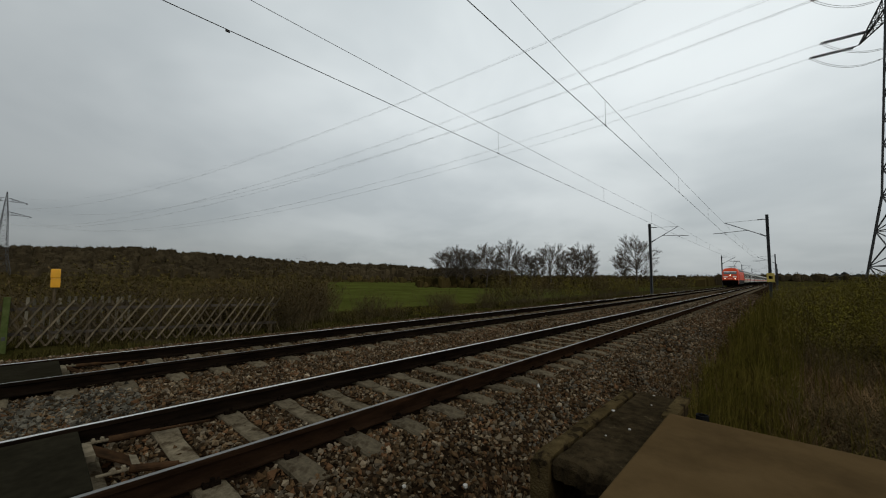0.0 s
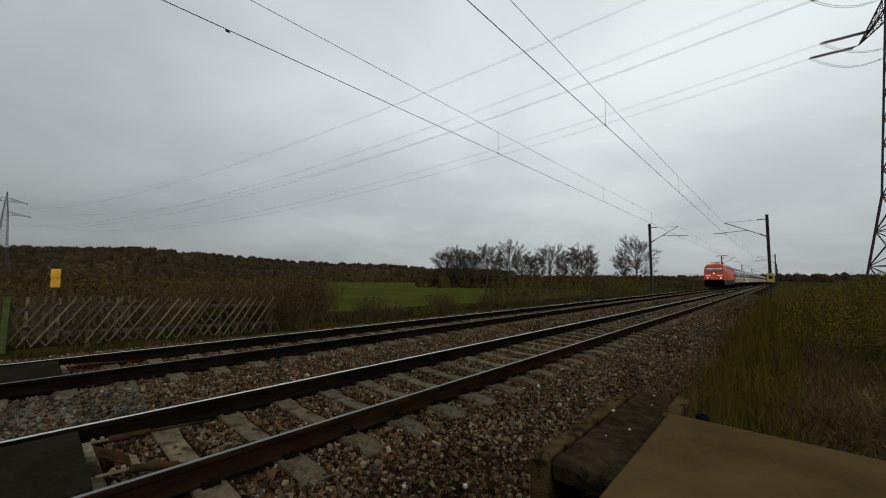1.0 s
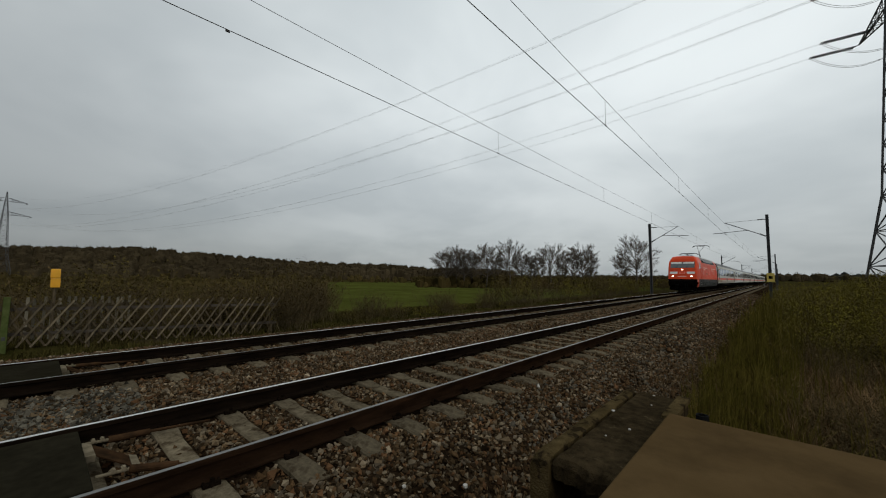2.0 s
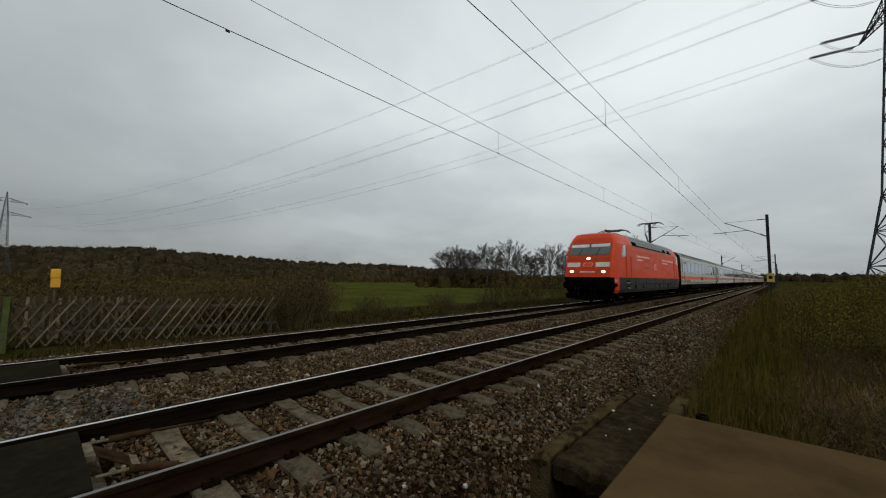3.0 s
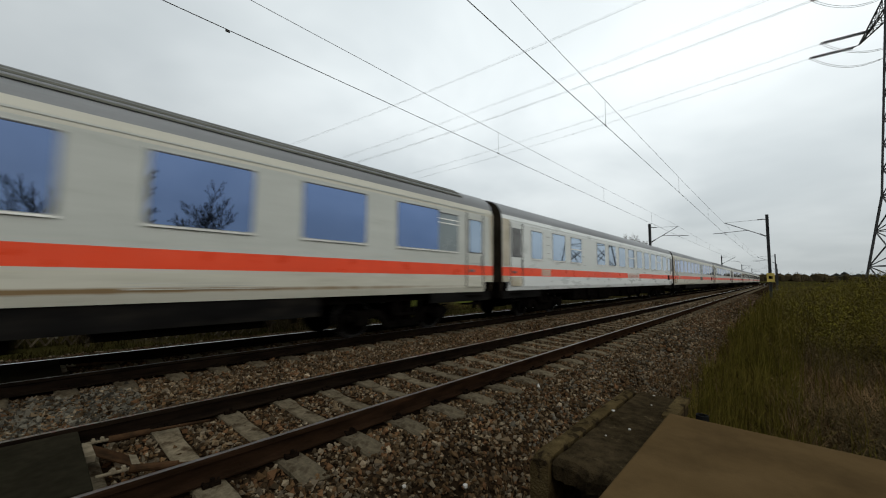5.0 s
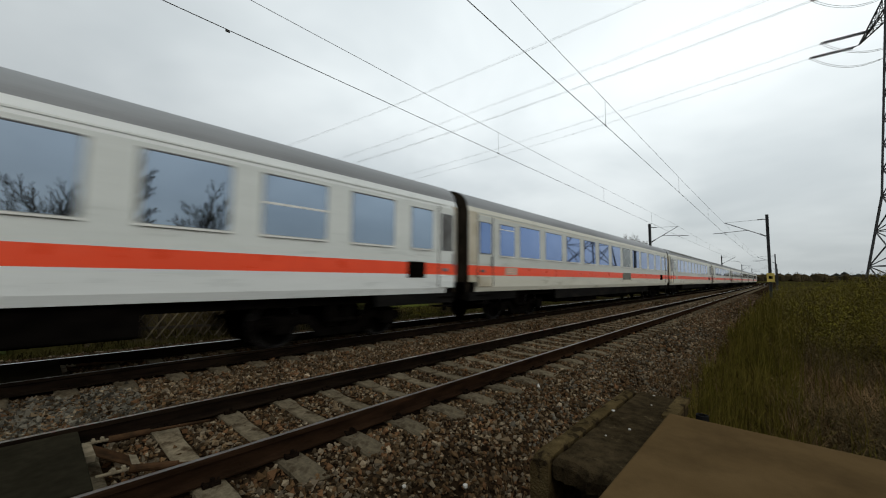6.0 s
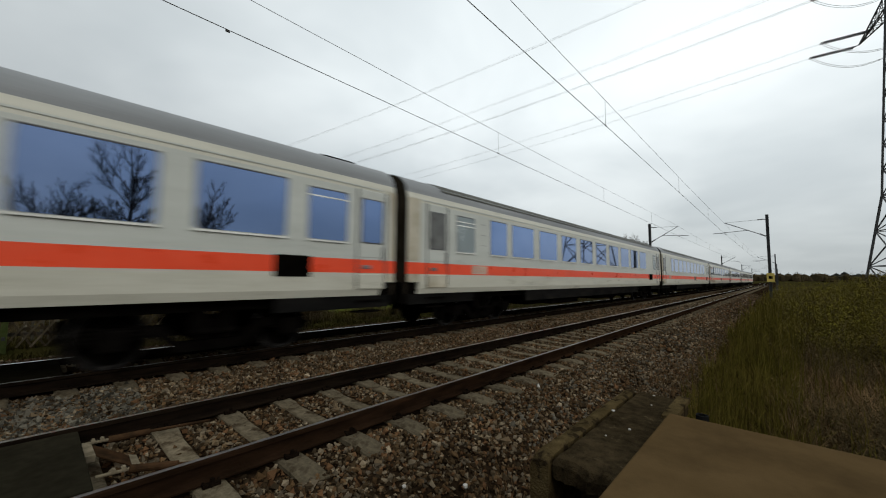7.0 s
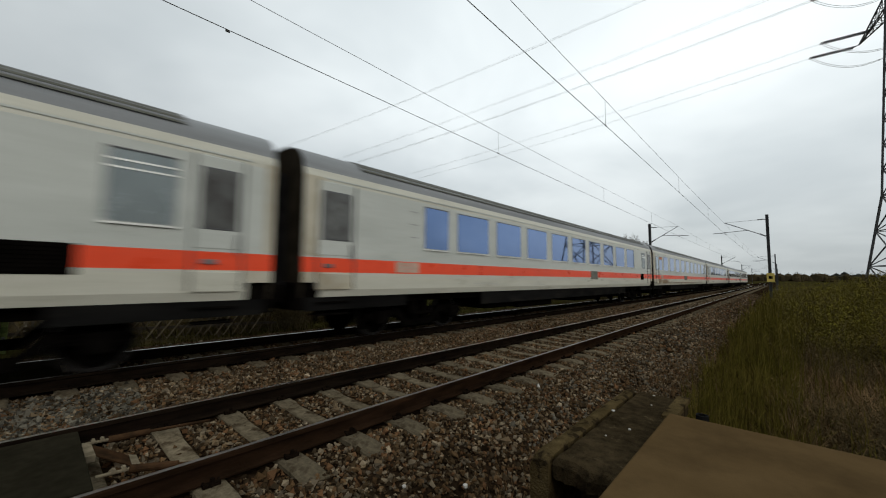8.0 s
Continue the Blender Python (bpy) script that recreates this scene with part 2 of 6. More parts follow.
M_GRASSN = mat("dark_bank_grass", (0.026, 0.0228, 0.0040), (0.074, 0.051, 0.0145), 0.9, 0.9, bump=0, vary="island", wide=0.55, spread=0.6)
M_GRASSW = mat("verge_grass_blades", (0.028, 0.026, 0.0058), (0.052, 0.041, 0.014), 0.6, 0.9, bump=0, vary="island", wide=0.4)
M_WEED = mat("weed_stalk", (0.058, 0.054, 0.0078), (0.112, 0.086, 0.021), 1.0, 0.9, bump=0, vary="island")
M_STRAW = mat("dry_stalks", (0.085, 0.053, 0.023), (0.185, 0.122, 0.062), 2, 0.9, bump=0, vary="island", spread=0.6)
M_WOOD = mat("distant_bare_wood", (0.032, 0.0245, 0.0140), (0.062, 0.048, 0.0265), 0.05, 0.95, bump=0, vary="island", spread=0.15, wide=0.35)
M_PALESTONE = mat("pale_stone", (0.40, 0.38, 0.34), (0.52, 0.50, 0.46), 12, 0.9, bump=0.2)
M_ENDS = mat("dusty_coach_end", (0.43, 0.395, 0.305), (0.50, 0.47, 0.385), 3, 0.7, bump=0.05, wear=((0.33, 0.28, 0.195), 0.5, 0.75, 2.5))
# brown grime, darkened further to hold the shade of the gap between coaches
M_ENDWALL = mat("grimy_shaded_end_wall", (0.018, 0.015, 0.011), (0.040, 0.033, 0.024), 3, 0.9, bump=0.1, spec=0.0)
M_INSCRIPTION = mat("small_grey_lettering", (0.40, 0.40, 0.36), (0.48, 0.48, 0.43), 6, 0.5, bump=0)
M_HEDGE = mat("hedge_brown_olive", (0.030, 0.0255, 0.0085), (0.062, 0.045, 0.0165), 0.06, 0.95, bump=0, vary="island", spread=0.22, wide=0.4)
M_RUSTPLATE = mat("rusty_plate", (0.024, 0.015, 0.0085), (0.062, 0.033, 0.0165), 9, 0.9, bump=0.2, wide=0.4)
M_PALE = mat("pale_edge", (0.12, 0.098, 0.064), (0.20, 0.168, 0.115), 14, 0.85, bump=0.2)
M_MOSSWALL = mat("mossy_dark_wall", (0.019, 0.0140, 0.0078), (0.052, 0.038, 0.0200), 24, 0.95, bump=0.7, bscale=120, spec=0.0, rvar=0.04, wide=0.45,
                 wear=((0.075, 0.058, 0.032), 0.62, 0.70, 26))
M_MOSSEDGE = mat("lichen_edge", (0.046, 0.033, 0.0145), (0.088, 0.064, 0.029), 26, 0.9, bump=0.6, bscale=140, spec=0.0, wear=((0.022, 0.016, 0.009), 0.52, 0.60, 16))
M_BOARD = mat("brown_painted_board", (0.072, 0.0465, 0.0205), (0.092, 0.060, 0.0275), 5, 0.9, bump=0.15, bscale=200, wide=0.22, wear=((0.052, 0.034, 0.0155), 0.50, 0.74, 3.2), spec=0.0)
M_LATH = mat("pale_fence_lath", (0.096, 0.079, 0.051), (0.168, 0.137, 0.090), 8, 0.9, bump=0.3, vary="piece", stretch=(3, 3, 0.5))
M_PICKET = mat("pale_picket", (0.10, 0.090, 0.065), (0.155, 0.14, 0.105), 8, 0.9, bump=0.2, vary="piece")
M_MOSSPOST = mat("mossy_post", (0.055, 0.075, 0.022), (0.095, 0.115, 0.040), 9, 0.9, bump=0.3)
M_YELLOW_PALE = mat("sign_yellow", (0.50, 0.38, 0.08), (0.56, 0.43, 0.10), 5, 0.6, bump=0.03)


# ---------------------------------------------------------------- mesh helpers
def mesh_of(name, bm, *materials, smooth=False):
    me = bpy.data.meshes.new(name)
    bm.to_mesh(me)
    bm.free()
    for m in materials:
        me.materials.append(m)
    if smooth:
        me.polygons.foreach_set("use_smooth", [True] * len(me.polygons))
    return me


def part(name, bm, material, parent, label="", at=None, smooth=False):
    """One bmesh as one mesh object under a thing or a part."""
    ms = material if isinstance(material, (tuple, list)) else (material,)
    ob = new(name, mesh_of(name, bm, *ms, smooth=smooth))
    ob.parent = parent
    if at is not None:
        ob.matrix_basis = at
    if label:
        tagged(ob, label)
    return ob


def share(name, me, parent, at):
    ob = new(name, me)
    ob.parent, ob.matrix_basis = parent, at
    return ob


def thing(name, label, category, group="", kind="", at=None):
    ob = new(name)
    ob.empty_display_size = 0.2
    if at is not None:
        ob.matrix_basis = at
    return tagged(ob, label, category, group, kind)


def box(bm, x0, x1, y0, y1, z0, z1, bevel=0.0):
    vs = [bm.verts.new(v) for v in ((x0, y0, z0), (x1, y0, z0), (x1, y1, z0), (x0, y1, z0),
                                    (x0, y0, z1), (x1, y0, z1), (x1, y1, z1), (x0, y1, z1))]
    fs = [bm.faces.new([vs[i] for i in f]) for f in ((3, 2, 1, 0), (4, 5, 6, 7), (0, 1, 5, 4), (1, 2, 6, 5), (2, 3, 7, 6), (3, 0, 4, 7))]
    if bevel:
        es = {e for f in fs for e in f.edges}
        bmesh.ops.bevel(bm, geom=list(es), offset=bevel, segments=2, affect="EDGES", profile=0.5)
    return bm


def B(*a, **k):
    return box(bmesh.new(), *a, **k)


def tube(bm, p, q, r0, r1=None, sides=6, caps=True):
    """A tapered round bar from p to q."""
    p, q = Vector(p), Vector(q)
    r1 = r0 if r1 is None else r1
    d = (q - p).normalized()
    a = d.orthogonal().normalized()
    b = d.cross(a)
    rings = []
    for c, r in ((p, r0), (q, r1)):
        rings.append([bm.verts.new(c + (a * math.cos(t) + b * math.sin(t)) * r) for t in (2 * math.pi * i / sides for i in range(sides))])
    for i in range(sides):
        j = (i + 1) % sides
        bm.faces.new((rings[0][i], rings[0][j], rings[1][j], rings[1][i]))
    if caps:
        bm.faces.new(rings[0][::-1])
        bm.faces.new(rings[1])
    return bm


def bar(bm, p, q, w, h, up=(0, 0, 1)):
    """A square-edged bar from p to q, w wide and h high."""
    p, q = Vector(p), Vector(q)
    d = (q - p).normalized()
    s = d.cross(Vector(up))
    s = s.normalized() if s.length > 1e-4 else d.orthogonal().normalized()
    u = s.cross(d)
    ring = [(-w / 2, -h / 2), (w / 2, -h / 2), (w / 2, h / 2), (-w / 2, h / 2)]
    v0 = [bm.verts.new(p + s * a + u * b) for a, b in ring]
    v1 = [bm.verts.new(q + s * a + u * b) for a, b in ring]
    for i in range(4):
        j = (i + 1) % 4
        bm.faces.new((v0[i], v0[j], v1[j], v1[i]))
    bm.faces.new(v0[::-1])
    bm.faces.new(v1)
    return bm


def extrude_y(bm, prof, y0, y1, closed=True, caps=True, top_z=None):
    """A profile of (x, z) points drawn along y."""
    a = [bm.verts.new((x, y0, z)) for x, z in prof]
    b = [bm.verts.new((x, y1, z)) for x, z in prof]
    n = len(prof)
    for i in range(n if closed else n - 1):
        j = (i + 1) % n
        f = bm.faces.new((a[i], b[i], b[j], a[j]))
        if top_z is not None and prof[i][1] > top_z and prof[j][1] > top_z:
            f.material_index = 1
    if caps and closed:
        bm.faces.new(a)
        bm.faces.new(b[::-1])
    bmesh.ops.recalc_face_normals(bm, faces=bm.faces[:])
    return bm


def pipe(bm, pts, r, sides=5):
    """One joined round wire through the points."""
    pts = [Vector(p) for p in pts]
    last = None
    for k, p in enumerate(pts):
        d = (pts[min(k + 1, len(pts) - 1)] - pts[max(k - 1, 0)]).normalized()
        a = d.cross(Vector((0, 0, 1))).normalized()
        b = a.cross(d)
        ring = [bm.verts.new(p + (a * math.cos(t) + b * math.sin(t)) * r) for t in (2 * math.pi * i / sides for i in range(sides))]
        if last:
            for i in range(sides):
                j = (i + 1) % sides
                bm.faces.new((last[i], last[j], ring[j], ring[i]))
        last = ring
    return bm


def raw_mesh(name, verts, faces, material):
    """Many small faces at once, from arrays."""
    me = bpy.data.meshes.new(name)
    me.vertices.add(len(verts))
    me.vertices.foreach_set("co", np.asarray(verts, np.float32).ravel())
    k = faces.shape[1]
    me.loops.add(faces.size)
    me.loops.foreach_set("vertex_index", faces.astype(np.int32).ravel())
    me.polygons.add(len(faces))
    me.polygons.foreach_set("loop_start", np.arange(0, faces.size, k, dtype=np.int32))
    me.update(calc_edges=True)
    me.polygons.foreach_set("use_smooth", [False] * len(faces))
    me.materials.append(material)
    return me


# ---------------------------------------------------------------- ground
SP = 4.005          # between the track centres
rng = np.random.default_rng(7)


def ground_z(x, y):
    """Height of the land: embankment, low meadow to the west, wooded rise beyond it."""
    x, y = np.asarray(x, float), np.asarray(y, float)
    z = np.full(np.broadcast(x, y).shape, -0.62)
    z = np.where(x > 3, -0.62 - 0.30 * np.clip((x - 2.8) / 3.0, 0, 1), z)
    z = np.where(x < -10, -0.55 - 2.6 * np.clip((-x - 10) / 30, 0, 1), z)
    rise = np.clip((x - 4.6) / 7.0, 0, 1) * np.clip((y - 9) / 16, 0, 1) * np.clip((140 - y) / 60, 0, 1)
    z = z + 1.35 * rise * rise * (3 - 2 * rise)
    d = np.hypot(x - 4, y)
    turn = np.degrees(np.arctan2(-(x - 4), y))          # 0 along the line, 90 to the west
    ridge = np.interp(turn, [-180, -60, -10, 25, 40, 46, 52, 60, 68, 76, 82, 88, 100, 140, 180],
                      [0, 4, 5, 4, 6, 16, 20, 21, 26, 33, 37, 31, 28, 10, 0])
    s = np.clip((d - 330) / 420, 0, 1)
    return z + ridge * s * s * (3 - 2 * s)


def land():
    def axis(fine, far, n):
        g = np.concatenate([np.linspace(0, fine, 40, endpoint=False), np.geomspace(fine, far, n)])
        return np.concatenate([-g[:0:-1], g])
    xs, ys = axis(24, 4500, 70), axis(24, 4500, 70)
    X, Y = np.meshgrid(xs, ys, indexing="ij")
    Z = ground_z(X, Y) + 0.05 * np.sin(X * 1.7 + Y * 0.9) * np.cos(Y * 1.3)
    V = np.stack([X, Y, Z], -1).reshape(-1, 3)
    n, m = len(xs), len(ys)
    i, j = np.meshgrid(np.arange(n - 1), np.arange(m - 1), indexing="ij")
    k = (i * m + j).ravel()
    F = np.stack([k, k + m, k + m + 1, k + 1], 1)
    ob = new("ground", raw_mesh("ground", V, F, M_GROUND))
    ob.data.materials.append(M_FIELD)
    cx, cy = xs[i.ravel()], ys[j.ravel()]
    d = np.hypot(cx - 4, cy)
    turn = np.degrees(np.arctan2(-(cx - 4), cy))
    field = ((cx < -24) & (d < 330) & (turn < 66) & (turn > 8))
    ob.data.polygons.foreach_set("material_index", field.astype(np.int32))
    tagged(ob, "rough grass and pasture beside the railway line", "ground", kind="structure")


def ballast_bed():
    bm = bmesh.new()
    prof = [(-8.3, -0.75), (-6.7, -0.27), (-5.2, -0.22), (-2.75, -0.22), (-2.0, -0.20), (-1.3, -0.22), (1.3, -0.22), (1.9, -0.26), (3.6, -0.95), (3.6, -1.5), (-8.3, -1.5)]
    ys = [-70 + i * 5 for i in range(0, 120)]
    for a, b in zip(ys, ys[1:]):
        extrude_y(bm, prof, a, b, caps=False)
    bmesh.ops.remove_doubles(bm, verts=bm.verts[:], dist=1e-4)
    ob = new("ballast_bed", mesh_of("ballast_bed", bm, M_BED_SHADE))
    tagged(ob, "ballast bed under two tracks, coloured dark for shade between stones", "ballast", kind="structure")
    return prof


land()
BED = ballast_bed()

# ---------------------------------------------------------------- tracks
RAIL = [(-0.075, -0.172), (0.075, -0.172), (0.075, -0.160), (0.012, -0.138), (0.009, -0.052), (0.036, -0.040), (0.036, -0.012), (0.031, -0.004), (0.022, -0.0008),
        (0.0, 0.0), (-0.022, -0.0008), (-0.031, -0.004), (-0.036, -0.012), (-0.036, -0.040), (-0.009, -0.052), (-0.012, -0.138), (-0.075, -0.160)]
SLEEP0, SLEEPD = 0.9885, 0.6115


def track(x, label):
    t = thing("railway_track", label, "railway track", "railway tracks", "structure", pose(x, 0, 0))
    for s in (-1, 1):
        bm = bmesh.new()
        extrude_y(bm, [(px + s * (0.75 - pz / 40), pz + s * px / 40) for px, pz in RAIL], -60, 480)
        for f in bm.faces:
            c = f.calc_center_median()
            if f.normal.z > 0.9 and abs(c.x - s * 0.75) < 0.026 and c.z > -0.01:
                f.material_index = 1
        # left heads coloured bright, right heads dim, as the cant would mirror the sky
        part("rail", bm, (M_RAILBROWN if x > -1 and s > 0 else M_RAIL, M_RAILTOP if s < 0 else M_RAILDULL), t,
             "rusty rail, sides darkened for shade, polished head brightened for sky reflection" if s < 0 else "rusty steel rail, rust-patched head coloured dull for its weaker sky reflection")
    bm = bmesh.new()                      # prestressed sleeper: high seats, low middle
    st = [(-1.30, -0.205), (-1.05, -0.178), (-0.55, -0.178), (-0.35, -0.20), (0.35, -0.20), (0.55, -0.178), (1.05, -0.178), (1.30, -0.205)]
    rows = []
    for px, z in st:
        w_ = 0.072 + 0.022 * min(1.0, max(0.0, (abs(px) - 0.3) / 0.4))
        rows.append([bm.verts.new((px, yy, zz)) for yy, zz in ((-0.15, -0.40), (-w_ - 0.02, z - 0.012), (-w_, z), (w_, z), (w_ + 0.02, z - 0.012), (0.15, -0.40))])
    for a, b in zip(rows, rows[1:]):
        for i in range(5):
            bm.faces.new((a[i], b[i], b[i + 1], a[i + 1]))
    bm.faces.new(rows[0])
    bm.faces.new(rows[-1][::-1])
    bmesh.ops.recalc_face_normals(bm, faces=bm.faces[:])
    me = mesh_of("sleeper", bm, M_SLEEPER)
    bm = bmesh.new()                      # spring clip with its screw, both sides of a rail
    for s in (-1, 1):
        box(bm, s * 0.085 - 0.02, s * 0.085 + 0.02, -0.06, 0.06, -0.178, -0.150)
        tube(bm, (s * 0.095, 0, -0.178), (s * 0.095, 0, -0.115), 0.018, sides=6)
        tube(bm, (s * 0.06, -0.055, -0.145), (s * 0.12, -0.03, -0.148), 0.008, sides=5)
        tube(bm, (s * 0.06, 0.055, -0.145), (s * 0.12, 0.03, -0.148), 0.008, sides=5)
    clip = mesh_of("rail_clip", bm, M_RAIL)
    for i in range(-14, 270):
        y = SLEEP0 + SLEEPD * i
        sl = share("sleeper", me, t, pose(random.uniform(-0.02, 0.02), y, random.uniform(-0.006, 0.004), 0, 0, random.uniform(-0.5, 0.5)))
        if -2 <= i < 34:
            for s in (-1, 1):
                share("rail_clip", clip, sl, pose(s * 0.75, 0, 0))
    return t


near_track = track(0, "ballasted track with concrete sleepers and rusty rails")
far_track = track(-SP, "ballasted track with dark sleepers and rusty rails")

# ---------------------------------------------------------------- the train (built along +y from its leading end, rail top at z = 0)
def wheelset_mesh(r):
    bm = bmesh.new()
    n = 28
    prof = [(0.66, 0.09), (0.66, r - 0.09), (0.65, r - 0.06), (0.68, r + 0.028), (0.705, r + 0.028), (0.715, r), (0.80, r - 0.006), (0.80, r - 0.06),
            (0.755, r - 0.075), (0.75, 0.16), (0.82, 0.14), (0.82, 0.0)]
    for s in (-1, 1):
        rings = []
        for px, pr in prof:
            rings.append([bm.verts.new((s * px, math.cos(2 * math.pi * i / n) * pr, math.sin(2 * math.pi * i / n) * pr)) for i in range(n)] if pr > 0 else None)
        for a, b in zip(rings, rings[1:]):
            if b is None:
                bm.faces.new(a)
                continue
            for i in range(n):
                j = (i + 1) % n
                f = bm.faces.new((a[i], a[j], b[j], b[i]))
                f.material_index = 1 if abs(a[i].co.x) > 0.70 and a[i].co.yz.length > r - 0.02 else 0
    tube(bm, (-0.7, 0, 0), (0.7, 0, 0), 0.085, sides=12)
    bmesh.ops.recalc_face_normals(bm, faces=bm.faces[:])
    return mesh_of("wheelset", bm, M_UNDER, M_TREAD)


WHEEL_COACH, WHEEL_LOCO = wheelset_mesh(0.46), wheelset_mesh(0.625)
spinning = []


def bogie(owner, y, base, r, wheel, heavy=False):
    """Frame with axle boxes, springs and dampers; the wheelsets are its parts."""
    bm = bmesh.new()
    h = base / 2
    for s in (-1, 1):
        x = s * 1.02
        top = r + 0.16
        extrude_pts = [(-h - 0.45, r + 0.05), (-h - 0.2, top), (-0.7, top), (-0.45, r - 0.12), (0.45, r - 0.12), (0.7, top), (h + 0.2, top), (h + 0.45, r + 0.05),
                       (h + 0.35, r - 0.08), (0.8, r + 0.02), (0.5, r - 0.28), (-0.5, r - 0.28), (-0.8, r + 0.02), (-h - 0.35, r - 0.08)]
        a = [bm.verts.new((x - s * 0.07, yy, zz)) for yy, zz in extrude_pts]
        b = [bm.verts.new((x + s * 0.07, yy, zz)) for yy, zz in extrude_pts]
        n = len(a)
        for i in range(n):
            j = (i + 1) % n
            bm.faces.new((a[i], b[i], b[j], a[j]))
        bm.faces.new(a)
        bm.faces.new(b[::-1])
        for e in (-h, h):
            box(bm, min(x, x + s * 0.2), max(x, x + s * 0.2), e - 0.17, e + 0.17, r - 0.16, r + 0.15, 0.03)
            for o in (-0.27, 0.27):
                for k in range(4):
                    tube(bm, (x + s * 0.06, e + o, r - 0.02 + k * 0.06), (x + s * 0.06, e + o, r + 0.012 + k * 0.06), 0.085, 0.085, 10)
            box(bm, x - 0.06, x + 0.06, e - r - 0.10, e - r - 0.02, r - 0.25, r + 0.12)
        tube(bm, (x + s * 0.12, -0.35, r + 0.02), (x + s * 0.12, 0.35, r + 0.02), 0.05, sides=8)
        for o in (-0.2, 0.2):
            tube(bm, (x, o, r - 0.1), (x, o, r + 0.35), 0.13, sides=12)
        if heavy:
            box(bm, x - 0.08, x + 0.10, -0.5, 0.5, r - 0.40, r - 0.15, 0.03)
            tube(bm, (x + s * 0.14, h * 0.3, r - 0.05), (x + s * 0.14, h + 0.9, r + 0.10), 0.045, sides=8)
    box(bm, -0.95, 0.95, -0.25, 0.25, r - 0.15, r + 0.2)
    bmesh.ops.recalc_face_normals(bm, faces=bm.faces[:])
    bo = part("bogie", bm, M_UNDER, owner, "grimy steel bogie frame, coloured near black for shade under the train", pose(0, y, 0))
    for e in (-h, h):
        w = share("wheelset", wheel, bo, pose(0, e, r))
        spinning.append(w)
    return bo


def buffer_pair(owner, y, out):
    for s in (-1, 1):
        bm = bmesh.new()
        tube(bm, (s * 0.875, y, 1.05), (s * 0.875, y + out * 0.38, 1.05), 0.11, 0.10, 14)
        bmesh.ops.bevel(bm, geom=[e for e in bm.edges], offset=0.004, affect="EDGES")
        box(bm, s * 0.875 - 0.24, s * 0.875 + 0.24, min(y + out * 0.38, y + out * 0.46), max(y + out * 0.38, y + out * 0.46), 0.88, 1.22, 0.03)
        part("buffer", bm, M_UNDER, owner)


def pane(name, owner, x, y0, y1, z0, z1, material=None, rim=0.035, proud=0.012, label=""):
    """A window in a side wall: rubber rim with the glass set in it."""
    s = 1 if x > 0 else -1
    bm = bmesh.new()
    box(bm, min(x - s * 0.03, x + s * proud), max(x - s * 0.03, x + s * proud), y0 - rim, y1 + rim, z0 - rim, z1 + rim, 0.012)
    w = part(name, bm, M_WINRIM if name == "window" else M_RIM, owner, label)
    if name == "window":
        sl = bmesh.new()
        bar(sl, (x + s * (proud + 0.012), y0 - 0.02, z0 - 0.03), (x + s * (proud + 0.012), y1 + 0.02, z0 - 0.03), 0.03, 0.028)
        part("sill", sl, M_PANEL, w)
        sl = bmesh.new()
        bar(sl, (x + s * (proud + 0.006), y0, z1 + 0.006), (x + s * (proud + 0.006), y1, z1 + 0.006), 0.016, 0.016)
        part("gasket", sl, M_RIM, w)
    bm = bmesh.new()
    r, n = 0.07, 4                      # rounded corners
    pts = []
    for cy, cz, a0 in ((y1 - r, z1 - r, 0), (y0 + r, z1 - r, 90), (y0 + r, z0 + r, 180), (y1 - r, z0 + r, 270)):
        for i in range(n + 1):
            a = radians(a0 + 90 * i / n)
            pts.append((cy + r * math.cos(a), cz + r * math.sin(a)))
    f0 = [bm.verts.new((x + s * (proud + 0.003), py, pz)) for py, pz in pts]
    f1 = [bm.verts.new((x - s * 0.01, py, pz)) for py, pz in pts]
    bm.faces.new(f0)
    for i in range(len(pts)):
        j = (i + 1) % len(pts)
        bm.faces.new((f0[i], f1[i], f1[j], f0[j]))
    bmesh.ops.recalc_face_normals(bm, faces=bm.faces[:])
    part("pane", bm, material or M_GLASS, w)
    return w


COACH_SIDE = [(1.36, 0.98), (1.405, 1.12), (1.42, 1.47), (1.42, 1.76), (1.42, 1.96), (1.41, 3.28), (1.395, 3.40), (1.37, 3.51)]
COACH_ROOF = [(1.37, 3.51), (1.31, 3.68), (1.16, 3.85), (0.90, 3.99), (0.55, 4.07), (0.25, 4.10), (0.0, 4.105)]
LEN = 26.4


def rounded(pts, n=4):
    """The same line with n smooth steps between its points."""
    p = [Vector(q) for q in pts]
    p = [2 * p[0] - p[1]] + p + [Vector((-p[-2].x, p[-2].y))]
    out = []
    for a, b, c, d in zip(p, p[1:], p[2:], p[3:]):
        for k in range(n):
            t = k / n
            q = 0.5 * (2 * b + (c - a) * t + (2 * a - 5 * b + 4 * c - d) * t * t + (3 * b - a - 3 * c + d) * t ** 3)
            out.append((q.x, q.y))
    return out + [tuple(pts[-1])]


COACH_ROOF = rounded(COACH_ROOF)


